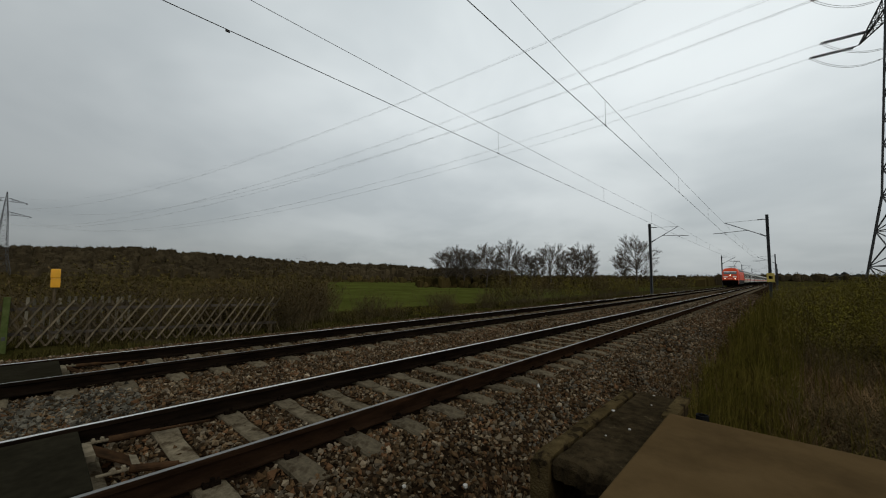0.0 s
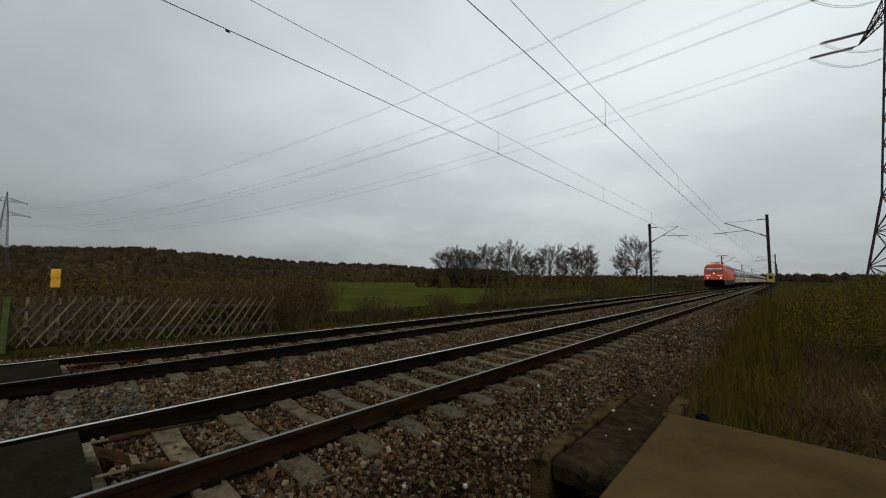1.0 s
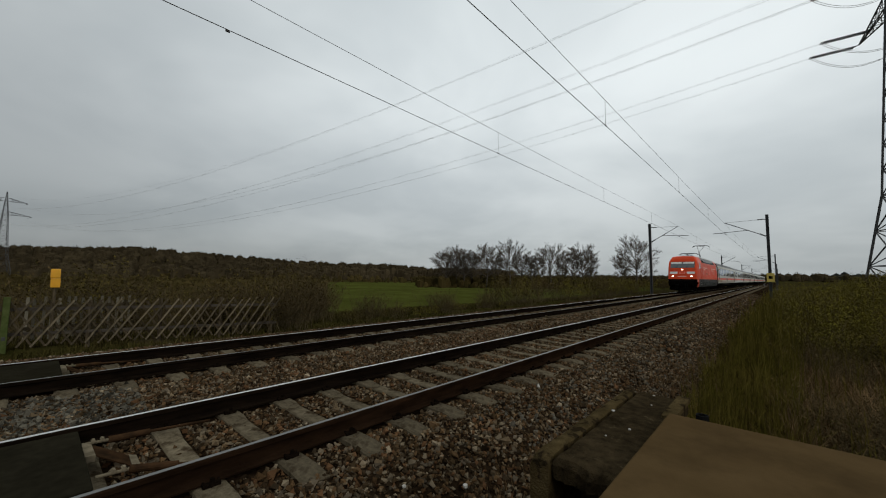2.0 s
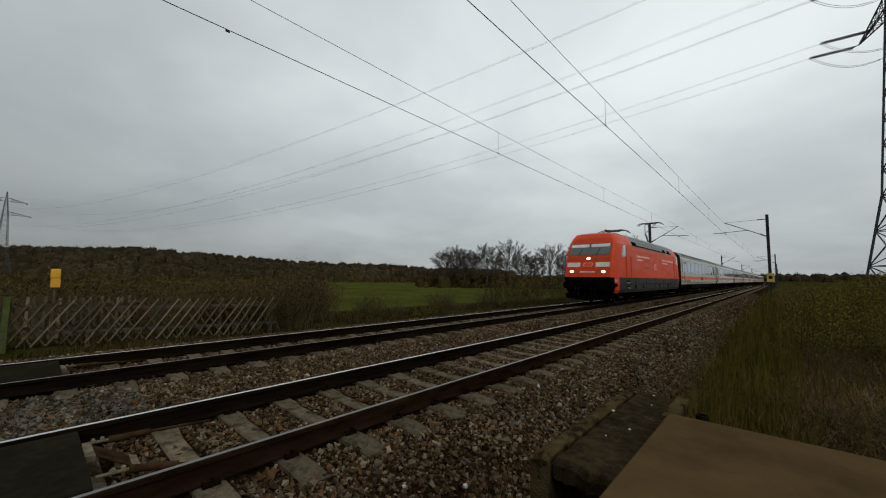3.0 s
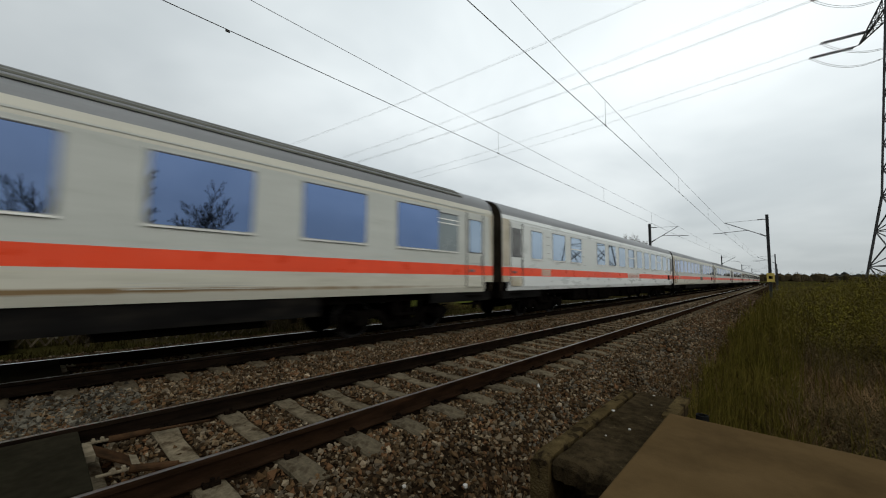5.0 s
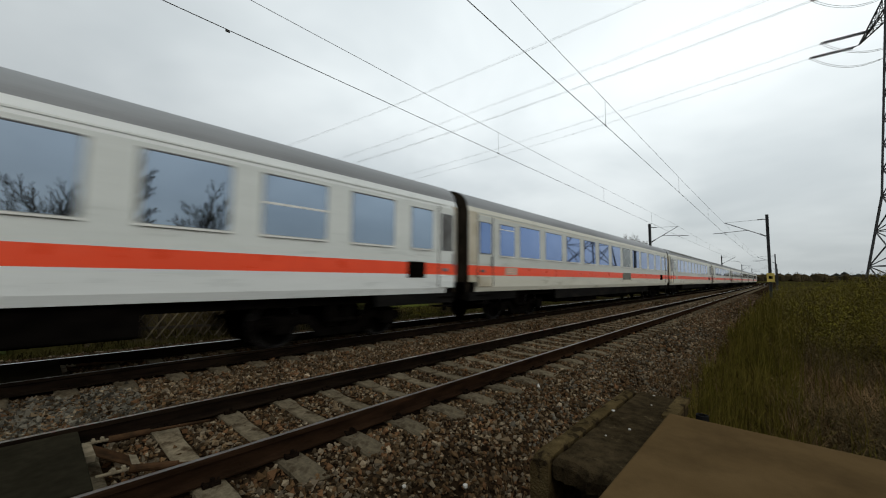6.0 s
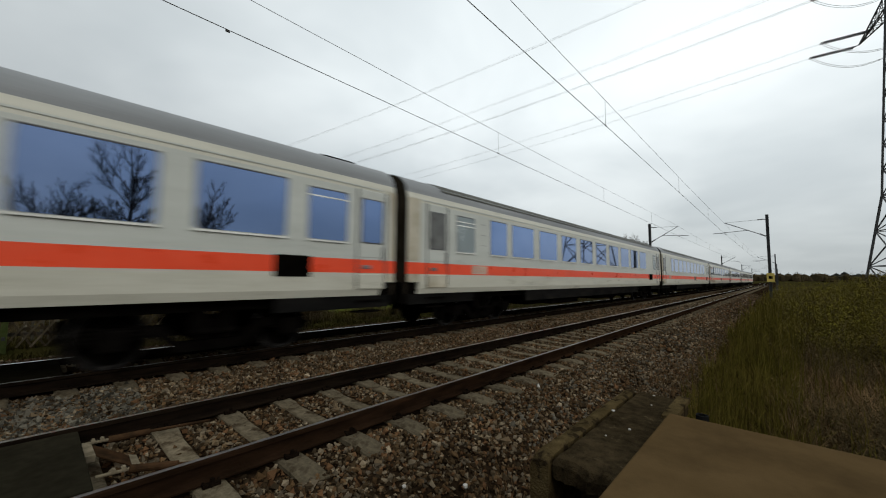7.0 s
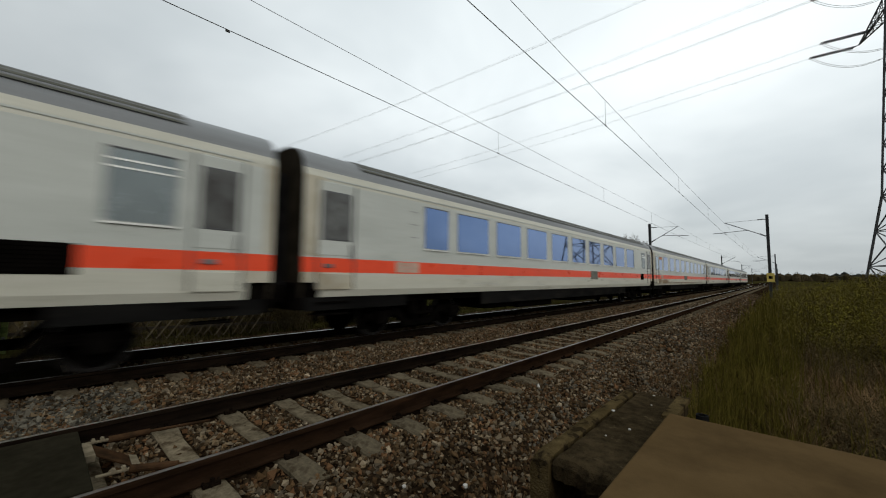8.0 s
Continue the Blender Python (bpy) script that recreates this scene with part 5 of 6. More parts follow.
# ---------------------------------------------------------------- mossy wall and brown board next to the camera
w = thing("low_wall", "dark mossy weathered low wall with a worn top", "wall", at=pose(0, 0, 0))
bm = bmesh.new()                           # weathered cap with a broken front edge
bmesh.ops.create_grid(bm, x_segments=18, y_segments=60, size=0.5)
for v in bm.verts:
    x, y = 3.642 + v.co.x * 0.20, 1.485 + v.co.y * 0.89
    e = min(0.10 - abs(x - 3.642), 0.445 - abs(y - 1.485))
    front = max(0.0, 1 - (y - 1.04) / 0.05)
    v.co = (x, y + 0.022 * front * noise.noise((x * 45, 7, 0)), 0.872 - 0.018 * max(0, 1 - e / 0.02) ** 2 - 0.02 * front * abs(noise.noise((x * 60, 3, 1)))
            + 0.006 * noise.noise((x * 9, y * 9, 0)) + 0.004 * noise.noise((x * 42, y * 42, 3)) + 0.002 * noise.noise((x * 110, y * 110, 5)))
edge = [e for e in bm.edges if e.is_boundary]
low = bmesh.ops.extrude_edge_only(bm, edges=edge)["geom"]
for v in low:
    if isinstance(v, bmesh.types.BMVert):
        v.co.z = 0.815
bmesh.ops.recalc_face_normals(bm, faces=bm.faces[:])
part("cap", bm, M_MOSSWALL, w, "dark weathered cap with pale lichen at its front edge")
part("wall_body", B(3.562, 3.735, 1.20, 1.92, -1.1, 0.818), M_MOSSWALL, w)
bm = bmesh.new()                           # outer plank, its upper edge worn round
prof = [(3.482, -1.1), (3.482, 0.848), (3.487, 0.862), (3.497, 0.871), (3.512, 0.875), (3.532, 0.874), (3.540, 0.868), (3.540, -1.1)]
ys = [1.03 + 0.9 * k / 45 for k in range(46)]
rings = [[bm.verts.new((x + 0.004 * noise.noise((y * 14, z * 9, 2)), y, z + (0.006 * noise.noise((x * 30, y * 16, 0)) if z > 0.8 else 0) - (0.012 if k in (0, 45) and z > 0.8 else 0))) for x, z in prof] for k, y in enumerate(ys)]
for p, q in zip(rings, rings[1:]):
    for i in range(len(prof) - 1):
        bm.faces.new((p[i], q[i], q[i + 1], p[i + 1]))
bm.faces.new(rings[0])
bm.faces.new(rings[-1][::-1])
bmesh.ops.recalc_face_normals(bm, faces=bm.faces[:])
part("outer_plank", bm, M_MOSSEDGE, w, "paler lichen-covered outer plank")
part("inner_strip", B(3.705, 3.752, 1.62, 1.93, 0.862, 0.884, bevel=0.004), M_MOSSEDGE, w, "pale timber strip along the inner edge")
for k in range(5):
    x, y = 3.61 + 0.06 * math.sin(k * 2.3), 1.3 + 0.14 * k + 0.03 * math.sin(k * 5.0)
    bm = bmesh.new()
    bmesh.ops.create_circle(bm, cap_ends=True, segments=9, radius=0.004 + 0.003 * (k % 3))
    for v in bm.verts:
        v.co *= 0.7 + 0.5 * noise.noise(v.co * 90 + Vector((k, 0, 0)))
    bmesh.ops.extrude_face_region(bm, geom=bm.faces[:])
    for v in bm.verts[len(bm.verts) // 2:]:
        v.co.z += 0.003
    part("lichen_spot", bm, M_PALESTONE, w, "pale lichen spot", pose(x, y, 0.873))
pp = thing("pipe_stub", "short open steel pipe standing in the grass behind the wall", "pipe", at=pose(3.762, 2.14, -0.008) @ Matrix.Diagonal((0.6, 0.6, 1, 1)))
bm = bmesh.new()
rings = []
for r, z in ((0.040, -0.9), (0.040, 0.735), (0.043, 0.737), (0.043, 0.768), (0.033, 0.768), (0.033, 0.55)):
    rings.append([bm.verts.new((r * math.cos(k * math.pi / 9), r * math.sin(k * math.pi / 9), z)) for k in range(18)])
for a, c in zip(rings, rings[1:]):
    for k in range(18):
        bm.faces.new((a[k], a[(k + 1) % 18], c[(k + 1) % 18], c[k]))
bm.faces.new(rings[-1])
part("pipe", bm, M_GANGWAY, pp, smooth=False)
b = thing("cabinet", "brown painted trackside cabinet with a flat lid", "cabinet")
part("lid", B(3.735, 5.35, -0.75, 1.60, 0.872, 0.902, bevel=0.006), M_BOARD, b, "flat brown dusty lid")
part("cabinet_body", B(3.78, 5.3, -0.7, 1.55, -1.0, 0.872, bevel=0.01), M_BOARD, b)
# ---------------------------------------------------------------- lattice fence, gate post, marker post, mast sign
F0, F1 = Vector((-10.15, -0.6, -0.43)), Vector((-9.0, 5.75, -0.52))
fdir = (F1 - F0).normalized()
fl = (F1 - F0).length
ft = math.degrees(math.atan2(fdir.y, fdir.x))
fence = thing("lattice_fence", "weathered grey wooden lattice fence with crossed laths", "fence", at=pose(F0.x, F0.y, F0.z, 0, 0, ft))
drop = (F1.z - F0.z) / fl
for z in (0.30, 0.92):
    bm = bmesh.new()
    bar(bm, (0, 0.03, z), (fl, 0.03, z + drop * fl), 0.05, 0.08)
    part("fence_rail", bm, M_BARK, fence)
for k in range(5):
    x = 0.15 + k * (fl - 0.3) / 4
    bm = bmesh.new()
    tube(bm, (x, 0.05, -0.3), (x, 0.05, 1.12), 0.05, 0.045, 10)
    part("fence_post", bm, M_TIMBER, fence)
bm = bmesh.new()
bar(bm, (-0.36, 0, 0.0), (0.36, 0, 1.16), 0.042, 0.024, up=(0, 1, 0))
lath_f = mesh_of("lath", bm, M_LATH)
bm = bmesh.new()
bar(bm, (0.36, 0, 0.0), (-0.36, 0, 1.14), 0.042, 0.024, up=(0, 1, 0))
lath_b = mesh_of("lath", bm, M_TIMBER)
n = 25
for k in range(n):
    x = 0.3 + (fl - 0.55) * k / (n - 1)
    share("lath", lath_f, fence, pose(x + random.uniform(-0.03, 0.03), -0.05, drop * x + random.uniform(-0.03, 0.03), 0, random.uniform(-2.5, 2.5), 0))
    if k < n - 3 and k % 9 != 5:
        share("lath", lath_b, fence, pose(x + random.uniform(-0.03, 0.03), -0.015, drop * x + random.uniform(-0.03, 0.02), 0, random.uniform(-2.5, 2.5), 0))
pk = thing("picket_fence", "pale weathered picket fence standing behind the lattice fence", "fence", at=pose(-12.2, -0.1, -0.55))
pm = mesh_of("picket", B(-0.012, 0.012, -0.035, 0.035, 0.0, 1.22, bevel=0.008), M_PICKET)
for k in range(15):
    share("picket", pm, pk, pose(random.uniform(-0.01, 0.01), k * 0.165, random.uniform(-0.04, 0.03), random.uniform(-2, 2), 0, 0))
part("picket_rail", B(0.012, 0.05, -0.1, 2.45, 0.30, 0.38), M_TIMBER, pk)
part("picket_rail", B(0.012, 0.05, -0.1, 2.45, 0.92, 1.00), M_TIMBER, pk)
g = thing("gate_post", "mossy green wooden gate post beside the fence", "gate post", at=pose(-10.0, -0.42, -0.5))
part("post", B(-0.07, 0.07, -0.06, 0.06, -0.2, 1.30, bevel=0.012), M_MOSSPOST, g)
part("hinge_plate", B(0.07, 0.085, -0.03, 0.03, 0.25, 0.34), M_DARKSTEEL, g)
y_ = thing("marker_post", "yellow plastic marker post behind the fence", "marker post", at=pose(-11.0, 0.40, -0.6))
bm = bmesh.new()
tube(bm, (0, 0, -0.2), (0, 0, 1.62), 0.035, sides=10)
part("pole", bm, M_TIMBER, y_)
part("yellow_cap", B(-0.09, 0.09, -0.098, 0.098, 1.60, 1.855, bevel=0.015), M_YELLOW, y_, "bright yellow cap")
part("yellow_cap", B(-0.09, 0.09, -0.108, 0.090, 1.868, 2.12, bevel=0.015), M_YELLOW, y_, "bright yellow cap")
s_ = thing("track_sign", "square yellow sign with a black mark on the mast", "sign", at=pose(3.44, 47.70, 1.74))
part("plate", B(-0.29, 0.29, -0.012, 0.012, -0.44, 0.40, bevel=0.01), M_YELLOW_PALE, s_)
part("mark", B(-0.14, 0.14, -0.02, -0.012, -0.16, 0.12), M_UNDER, s_)
part("bracket", B(-0.04, 0.04, 0.0, 0.10, -0.2, 0.2), M_STEEL, s_)


# ---------------------------------------------------------------- vegetation
def segs_mesh(name, segs, material, sides=3):
    """Tapered twigs from rows of (start, end, radius, radius)."""
    S = np.asarray(segs, float)
    p, q, r0, r1 = S[:, :3], S[:, 3:6], S[:, 6], S[:, 7]
    d = q - p
    d /= np.linalg.norm(d, axis=1, keepdims=True) + 1e-9
    ref = np.where(np.abs(d[:, 2:3]) < 0.9, np.array([[0, 0, 1.0]]), np.array([[1.0, 0, 0]]))
    a = np.cross(d, ref)
    a /= np.linalg.norm(a, axis=1, keepdims=True)
    b = np.cross(d, a)
    ang = np.arange(sides) * 2 * np.pi / sides
    ring = np.cos(ang)[None, :, None] * a[:, None] + np.sin(ang)[None, :, None] * b[:, None]
    V = np.concatenate([p[:, None] + ring * r0[:, None, None], q[:, None] + ring * r1[:, None, None]], 1).reshape(-1, 3)
    base = np.arange(len(S))[:, None] * 2 * sides
    F = []
    for i in range(sides):
        j = (i + 1) % sides
        F.append(np.concatenate([base + i, base + j, base + sides + j, base + sides + i], 1))
    return raw_mesh(name, V, np.stack(F, 1).reshape(-1, 4), material)


def tree_segs(rnd, height, spread, depth=3):
    """Limbs and twigs of a leafless tree with a rounded crown, split by thickness."""
    limbs, twigs = [], []

    def bend(d, k):
        return (d + Vector((rnd.uniform(-1, 1), rnd.uniform(-1, 1), rnd.uniform(-0.5, 0.8))) * k).normalized()

    def branch(p, d, length, r, lev):
        n = 5 if lev == 1 else 3 if lev == 2 else 2
        for k in range(n):
            d = bend(d, 0.11)
            q = p + d * (length / n)
            r2 = r * (0.80 if lev == 1 else 0.75)
            (limbs if r > 0.035 else twigs).append((*p, *q, r, r2))
            p, r = q, r2
            if lev < depth and (k or lev > 1):
                for _ in range(rnd.choice((3, 4)) if lev == 1 else 3):
                    side = d.orthogonal().normalized()
                    side.rotate(Matrix.Rotation(rnd.uniform(0, 6.28), 3, d))
                    branch(q, (d + side * rnd.uniform(0.40, 0.95) + Vector((0, 0, 0.12))).normalized(), length * (1.0 - 0.11 * k) * rnd.uniform(0.32, 0.52), r * 0.60, lev + 1)

    def reach(p, d):
        """Way from p along d to the rounded outline of the crown."""
        a, c = Vector((d.x / wide, d.y / wide, d.z / tall)), Vector((p.x / wide, p.y / wide, (p.z - 0.60 * height) / tall))
        b, k = a.dot(c), c.dot(c) - 1
        return (-b + math.sqrt(max(0.0, b * b - a.dot(a) * k))) / a.dot(a)

    wide, tall = 0.37 * height * spread, 0.40 * height
    p, d, r = Vector((0, 0, -0.3)), Vector((0, 0, 1)), height * 0.019
    steps, fork = 9, rnd.uniform(0.21, 0.28)
    for k in range(steps):
        d = (bend(d, 0.09) + Vector((0, 0, 0.25))).normalized()
        q = p + d * (height * 0.62 / steps)
        r2 = r * (0.97 if k < 4 else 0.82)
        limbs.append((*p, *q, r, r2))
        p, r = q, r2
        f = p.z / height
        if f > fork:
            az0 = rnd.uniform(0, 6.28)
            for i in range(4):
                az, up = az0 + i * 1.57 + rnd.uniform(-0.5, 0.5), 0.35 + 2.2 * (f - 0.2) + rnd.uniform(-0.25, 0.45)
                e = Vector((math.cos(az), math.sin(az), up)).normalized()
                branch(p, e, reach(p, e) * rnd.uniform(0.78, 1.0), max(r * 0.50, 0.045), 1)
    branch(p, d, reach(p, d) * 0.9, r, 1)
    return limbs, twigs


def bare_tree(seed, height, spread, depth=3, thin=0.028):
    rnd = random.Random(seed)
    limbs, twigs = tree_segs(rnd, height, spread, depth)
    t = thing("bare_tree", "leafless deciduous tree with a fine twig crown", "tree", "bare trees")
    a = new("trunk", segs_mesh("trunk", limbs, M_BARK, 6))
    tw = np.asarray(twigs)
    tw[:, 6:8] = np.maximum(tw[:, 6:8], thin)
    b = new("crown", segs_mesh("crown", tw, M_TWIG, 3))
    a.parent = b.parent = t
    return t


def at_turn(turn, dist):
    return 4.06 - dist * math.sin(radians(turn)), dist * math.cos(radians(turn))


kinds = [bare_tree(3, 20.5, 0.95), bare_tree(8, 17.5, 1.05), bare_tree(21, 22.0, 1.0), bare_tree(34, 18.0, 0.62)]
rowt = [(41.6, 178, 1), (40.3, 186, 0), (39.0, 176, 1), (37.9, 190, 1), (35.5, 176, 0), (34.2, 200, 3), (32.0, 178, 2), (30.2, 192, 1), (28.9, 186, 3), (27.8, 200, 3),
        (25.9, 178, 0), (24.4, 196, 3), (22.9, 186, 1), (21.5, 180, 0), (20.6, 192, 3), (16.3, 196, 3), (14.7, 172, 2)]
used = set()
for turn, dist, k in rowt:
    x, y = at_turn(turn, dist)
    s = random.uniform(0.86, 1.06)
    m = pose(x, y, float(ground_z(x, y)) - 0.1, 0, 0, random.uniform(0, 360))
    if k not in used:
        used.add(k)
        kinds[k].matrix_basis = m
    else:
        copy_thing(kinds[k], m)
# trees across the lane, which the coach windows mirror
for seed, high, spread, x, y, turn in ((55, 11.5, 0.34, 17.5, 3.05, 40), (61, 7.9, 0.58, 17.5, 7.25, 110), (64, 7.0, 0.85, 17.6, 0.1, 15), (67, 6.6, 0.90, 17.9, -3.4, 260), (71, 6.0, 0.75, 17.9, 1.9, 75)):
    lane = bare_tree(seed, high, spread, thin=0.010)
    tagged(lane, "slender leafless tree beside the lane, mirrored in the coach windows" if spread < 0.5 else "low bushy leafless tree beside the lane")
    lane.matrix_basis = pose(x, y, -0.9, 0, 0, turn)


def shrub_kind(seed, h, stems, leaves, leaf_m, label):
    rnd = random.Random(seed)
    segs, lv = [], []
    for k in range(stems):
        a, lean = rnd.uniform(0, 6.28), rnd.uniform(0.05, 0.75)
        p = Vector((rnd.uniform(-0.35, 0.35) * h, rnd.uniform(-0.35, 0.35) * h, -0.05))
        d = Vector((math.cos(a) * lean, math.sin(a) * lean, 1)).normalized()
        L_, r = h * rnd.uniform(0.5, 1.05), rnd.uniform(0.005, 0.010)
        for j in range(4):
            d = (d + Vector((rnd.uniform(-1, 1), rnd.uniform(-1, 1), rnd.uniform(-0.5, 0.3))) * 0.16).normalized()
            q = p + d * L_ / 4
            segs.append((*p, *q, r, r * 0.75))
            if j:
                for _ in range(2):
                    e = (d + Vector((rnd.uniform(-1, 1), rnd.uniform(-1, 1), rnd.uniform(-0.2, 0.8))) * 0.9).normalized()
                    u = q + e * L_ * rnd.uniform(0.12, 0.30)
                    segs.append((*q, *u, r * 0.6, r * 0.3))
                    for _ in range(int(leaves * 1.7)):
                        f = q.lerp(u, rnd.random()) + Vector((rnd.uniform(-1, 1), rnd.uniform(-1, 1), rnd.uniform(-1, 1))) * 0.06
                        lv.append((*f, rnd.uniform(0.014, 0.034), rnd.uniform(0, 6.28), rnd.uniform(-1, 1)))
            p, r = q, r * 0.75
    t = thing("shrub", label, "shrub", "shrubs beside the line")
    a = new("branchwork", segs_mesh("branchwork", segs, M_STEM, 3))
    lv = np.asarray(lv)
    c, s_, az, ti = lv[:, :3], lv[:, 3:4], lv[:, 4], lv[:, 5]
    u = np.stack([np.cos(az), np.sin(az), ti * 0.8], 1) * s_
    w_ = np.stack([-np.sin(az), np.cos(az), ti * 0.3], 1) * s_ * 0.55
    V = np.stack([c - u, c - w_ * 1.5, c + u + w_], 1).reshape(-1, 3)
    F = np.arange(len(lv) * 3).reshape(-1, 3)
    b = new("foliage", raw_mesh("foliage", V, F, leaf_m))
    a.parent = b.parent = t
    return t


shrubs = [shrub_kind(1, 1.5, 34, 5, M_LEAFG, "olive-green leafing shrub beside the railway"), shrub_kind(2, 1.4, 42, 2, M_LEAFB, "brown leafless scrub beside the railway"),
          shrub_kind(5, 1.6, 34, 4, M_LEAFO, "dull olive scrub beside the railway")]
placed = []
rs = random.Random(11)
for k in range(95):                        # strip west of the far track
    y = 5.2 + 85 * (k / 95) ** 1.7 + rs.uniform(-0.4, 0.4)
    turn = math.degrees(math.atan2(14, y))
    x = -9.3 - rs.random() ** 1.5 * (2.5 + y * 0.08)
    size = rs.uniform(1.05, 1.45) if turn > 59 else rs.uniform(0.25, 0.50) if turn > 31 else rs.uniform(1.2, 1.9)
    placed.append((x, y, size, rs.choice((1, 1, 2)) if turn > 59 else rs.choice((0, 2, 2, 1))))
for k in range(150):                       # thicket behind the fence
    turn, dist = rs.uniform(60, 98), 16 + 75 * rs.random() ** 1.3
    x, y = at_turn(turn, dist)
    placed.append((x, y, rs.uniform(0.9, 1.7) + dist * 0.012, rs.choice((1, 1, 2))))
for k in range(12):                        # thin single bushes before the meadow
    y = rs.uniform(9.5, 21)
    placed.append((-9.6 - rs.random() * 1.5, y, rs.uniform(0.65, 1.0), 1))
for k in range(10):                        # against the fence
    placed.append((rs.uniform(-11.8, -10.6), rs.uniform(-0.5, 6.5), rs.uniform(0.6, 0.95), rs.choice((1, 2, 1))))
for k in range(60):                        # bank east of the near track
    y = 13.0 + 57 * rs.random() ** 1.4
    x = 3.9 + rs.random() * (1.0 + y * 0.17)
    placed.append((x, y, rs.uniform(0.75, 1.05) + 0.2 * (y > 16), rs.choice((0, 0, 0, 2, 2))))
for k in range(16):                        # taller thicket further along the bank
    y = rs.uniform(20, 58)
    placed.append((rs.uniform(4.6, 4.6 + 0.16 * y), y, rs.uniform(1.0, 1.3), rs.choice((0, 2, 0))))
for k in range(40):                        # brown brush close to the cabinet
    y = 2.8 + 11 * rs.random() ** 1.3
    placed.append((rs.uniform(4.3, 4.5 + 0.15 * y), y, rs.uniform(0.35, 0.62), 1))
first = set()
for x, y, s, k in placed:
    m = pose(x, y, float(ground_z(x, y)) - 0.03, 0, 0, rs.uniform(0, 360))
    ob = shrubs[k] if k not in first else copy_thing(shrubs[k], m)
    first.add(k)
    ob.matrix_basis = m @ Matrix.Diagonal((s * rs.uniform(0.9, 1.2), s * rs.uniform(0.9, 1.2), s, 1))


def grass(name, n, pts, hmin, hmax, width, material, label):
    """Blades of two faces each, bent over at the tip."""
    x, y = pts[:, 0], pts[:, 1]
    z = ground_z(x, y) - 0.02
    az, lean = rng.uniform(0, 2 * np.pi, n), rng.uniform(0.05, 0.55, n)
    clump = 0.62 + 0.38 * np.sin(x * 3.1 + 1.3 * np.sin(y * 1.7)) * np.sin(y * 2.3 + 0.8 * x) + 0.25 * np.sin(x * 7.7 + y * 5.3)
    h, w_ = rng.uniform(hmin, hmax, n) * np.clip(clump, 0.3, 1.15), width * rng.uniform(0.6, 1.4, n)
    base = np.stack([x, y, z], 1)
    side = np.stack([-np.sin(az), np.cos(az), 0 * az], 1) * w_[:, None]
    d = np.stack([np.cos(az) * lean, np.sin(az) * lean, np.ones(n)], 1)
    mid = base + d * (h * 0.55)[:, None]
    tip = mid + np.stack([np.cos(az) * lean * 2.2, np.sin(az) * lean * 2.2, np.ones(n) * 0.8], 1) * (h * 0.45)[:, None]
    V = np.stack([base - side, base + side, mid + side * 0.8, mid - side * 0.8, tip], 1).reshape(-1, 3)
    k = np.arange(n)[:, None] * 5
    F = np.concatenate([k + np.array([[0, 1, 2]]), k + np.array([[0, 2, 3]]), k + np.array([[3, 2, 4]])])
    ob = new(name, raw_mesh(name, V, F, material))
    tagged(ob, label, "grass", kind="stuff")


def scatter(n, turn0, turn1, d0, d1, keep, power=1.0):
    out = np.zeros((0, 2))
    while len(out) < n:
        tr = np.radians(rng.uniform(turn0, turn1, n * 2))
        d = d0 + (d1 - d0) * rng.random(n * 2) ** power
        p = np.stack([4.06 - d * np.sin(tr), d * np.cos(tr)], 1)
        out = np.concatenate([out, p[keep(p[:, 0], p[:, 1])]])
    return out[:n]


east = lambda x, y: (x > 2.95 - 0.02 * np.clip(y - 5, -9, 30)) & (rng.random(len(x)) > 0.82 * ((x > 3.95 + 0.02 * y) & (y < 13))) & (x > 2.75 + 0.35 * np.sin(y * 1.9) + 0.2 * np.sin(y * 5.1)) & ~((x > 3.3) & (x < 5.6) & (y < 1.98))
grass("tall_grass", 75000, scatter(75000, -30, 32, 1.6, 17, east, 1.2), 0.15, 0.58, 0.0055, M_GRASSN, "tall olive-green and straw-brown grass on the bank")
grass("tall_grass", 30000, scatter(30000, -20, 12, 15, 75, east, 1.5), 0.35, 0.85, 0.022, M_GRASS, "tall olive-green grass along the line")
west = lambda x, y: (x < -7.55) & (x > -30)
grass("verge_grass", 42000, scatter(42000, 6, 98, 11.5, 45, west, 1.6), 0.10, 0.38, 0.012, M_GRASSW, "short rough grass west of the tracks")
def stalks(name, n, pts, hmin, hmax, width, material, label):
    """Upright weed stalks with a few short side shoots."""
    segs = []
    for x, y in pts:
        z = float(ground_z(x, y)) - 0.03
        p, h, r = Vector((x, y, z)), rng.uniform(hmin, hmax), width * rng.uniform(0.7, 1.3)
        d = Vector((rng.normal(0, 0.09), rng.normal(0, 0.09), 1))
        q = p + d * h
        segs.append((*p, *q, r, r * 0.5))
        for _ in range(3):
            u = p.lerp(q, rng.uniform(0.35, 0.95))
            segs.append((*u, *(u + Vector((rng.normal(0, 0.06), rng.normal(0, 0.06), rng.uniform(0.04, 0.16)))), r * 0.6, r * 0.3))
    ob = new(name, segs_mesh(name, segs, material, 3))
    tagged(ob, label, "weeds", kind="stuff")


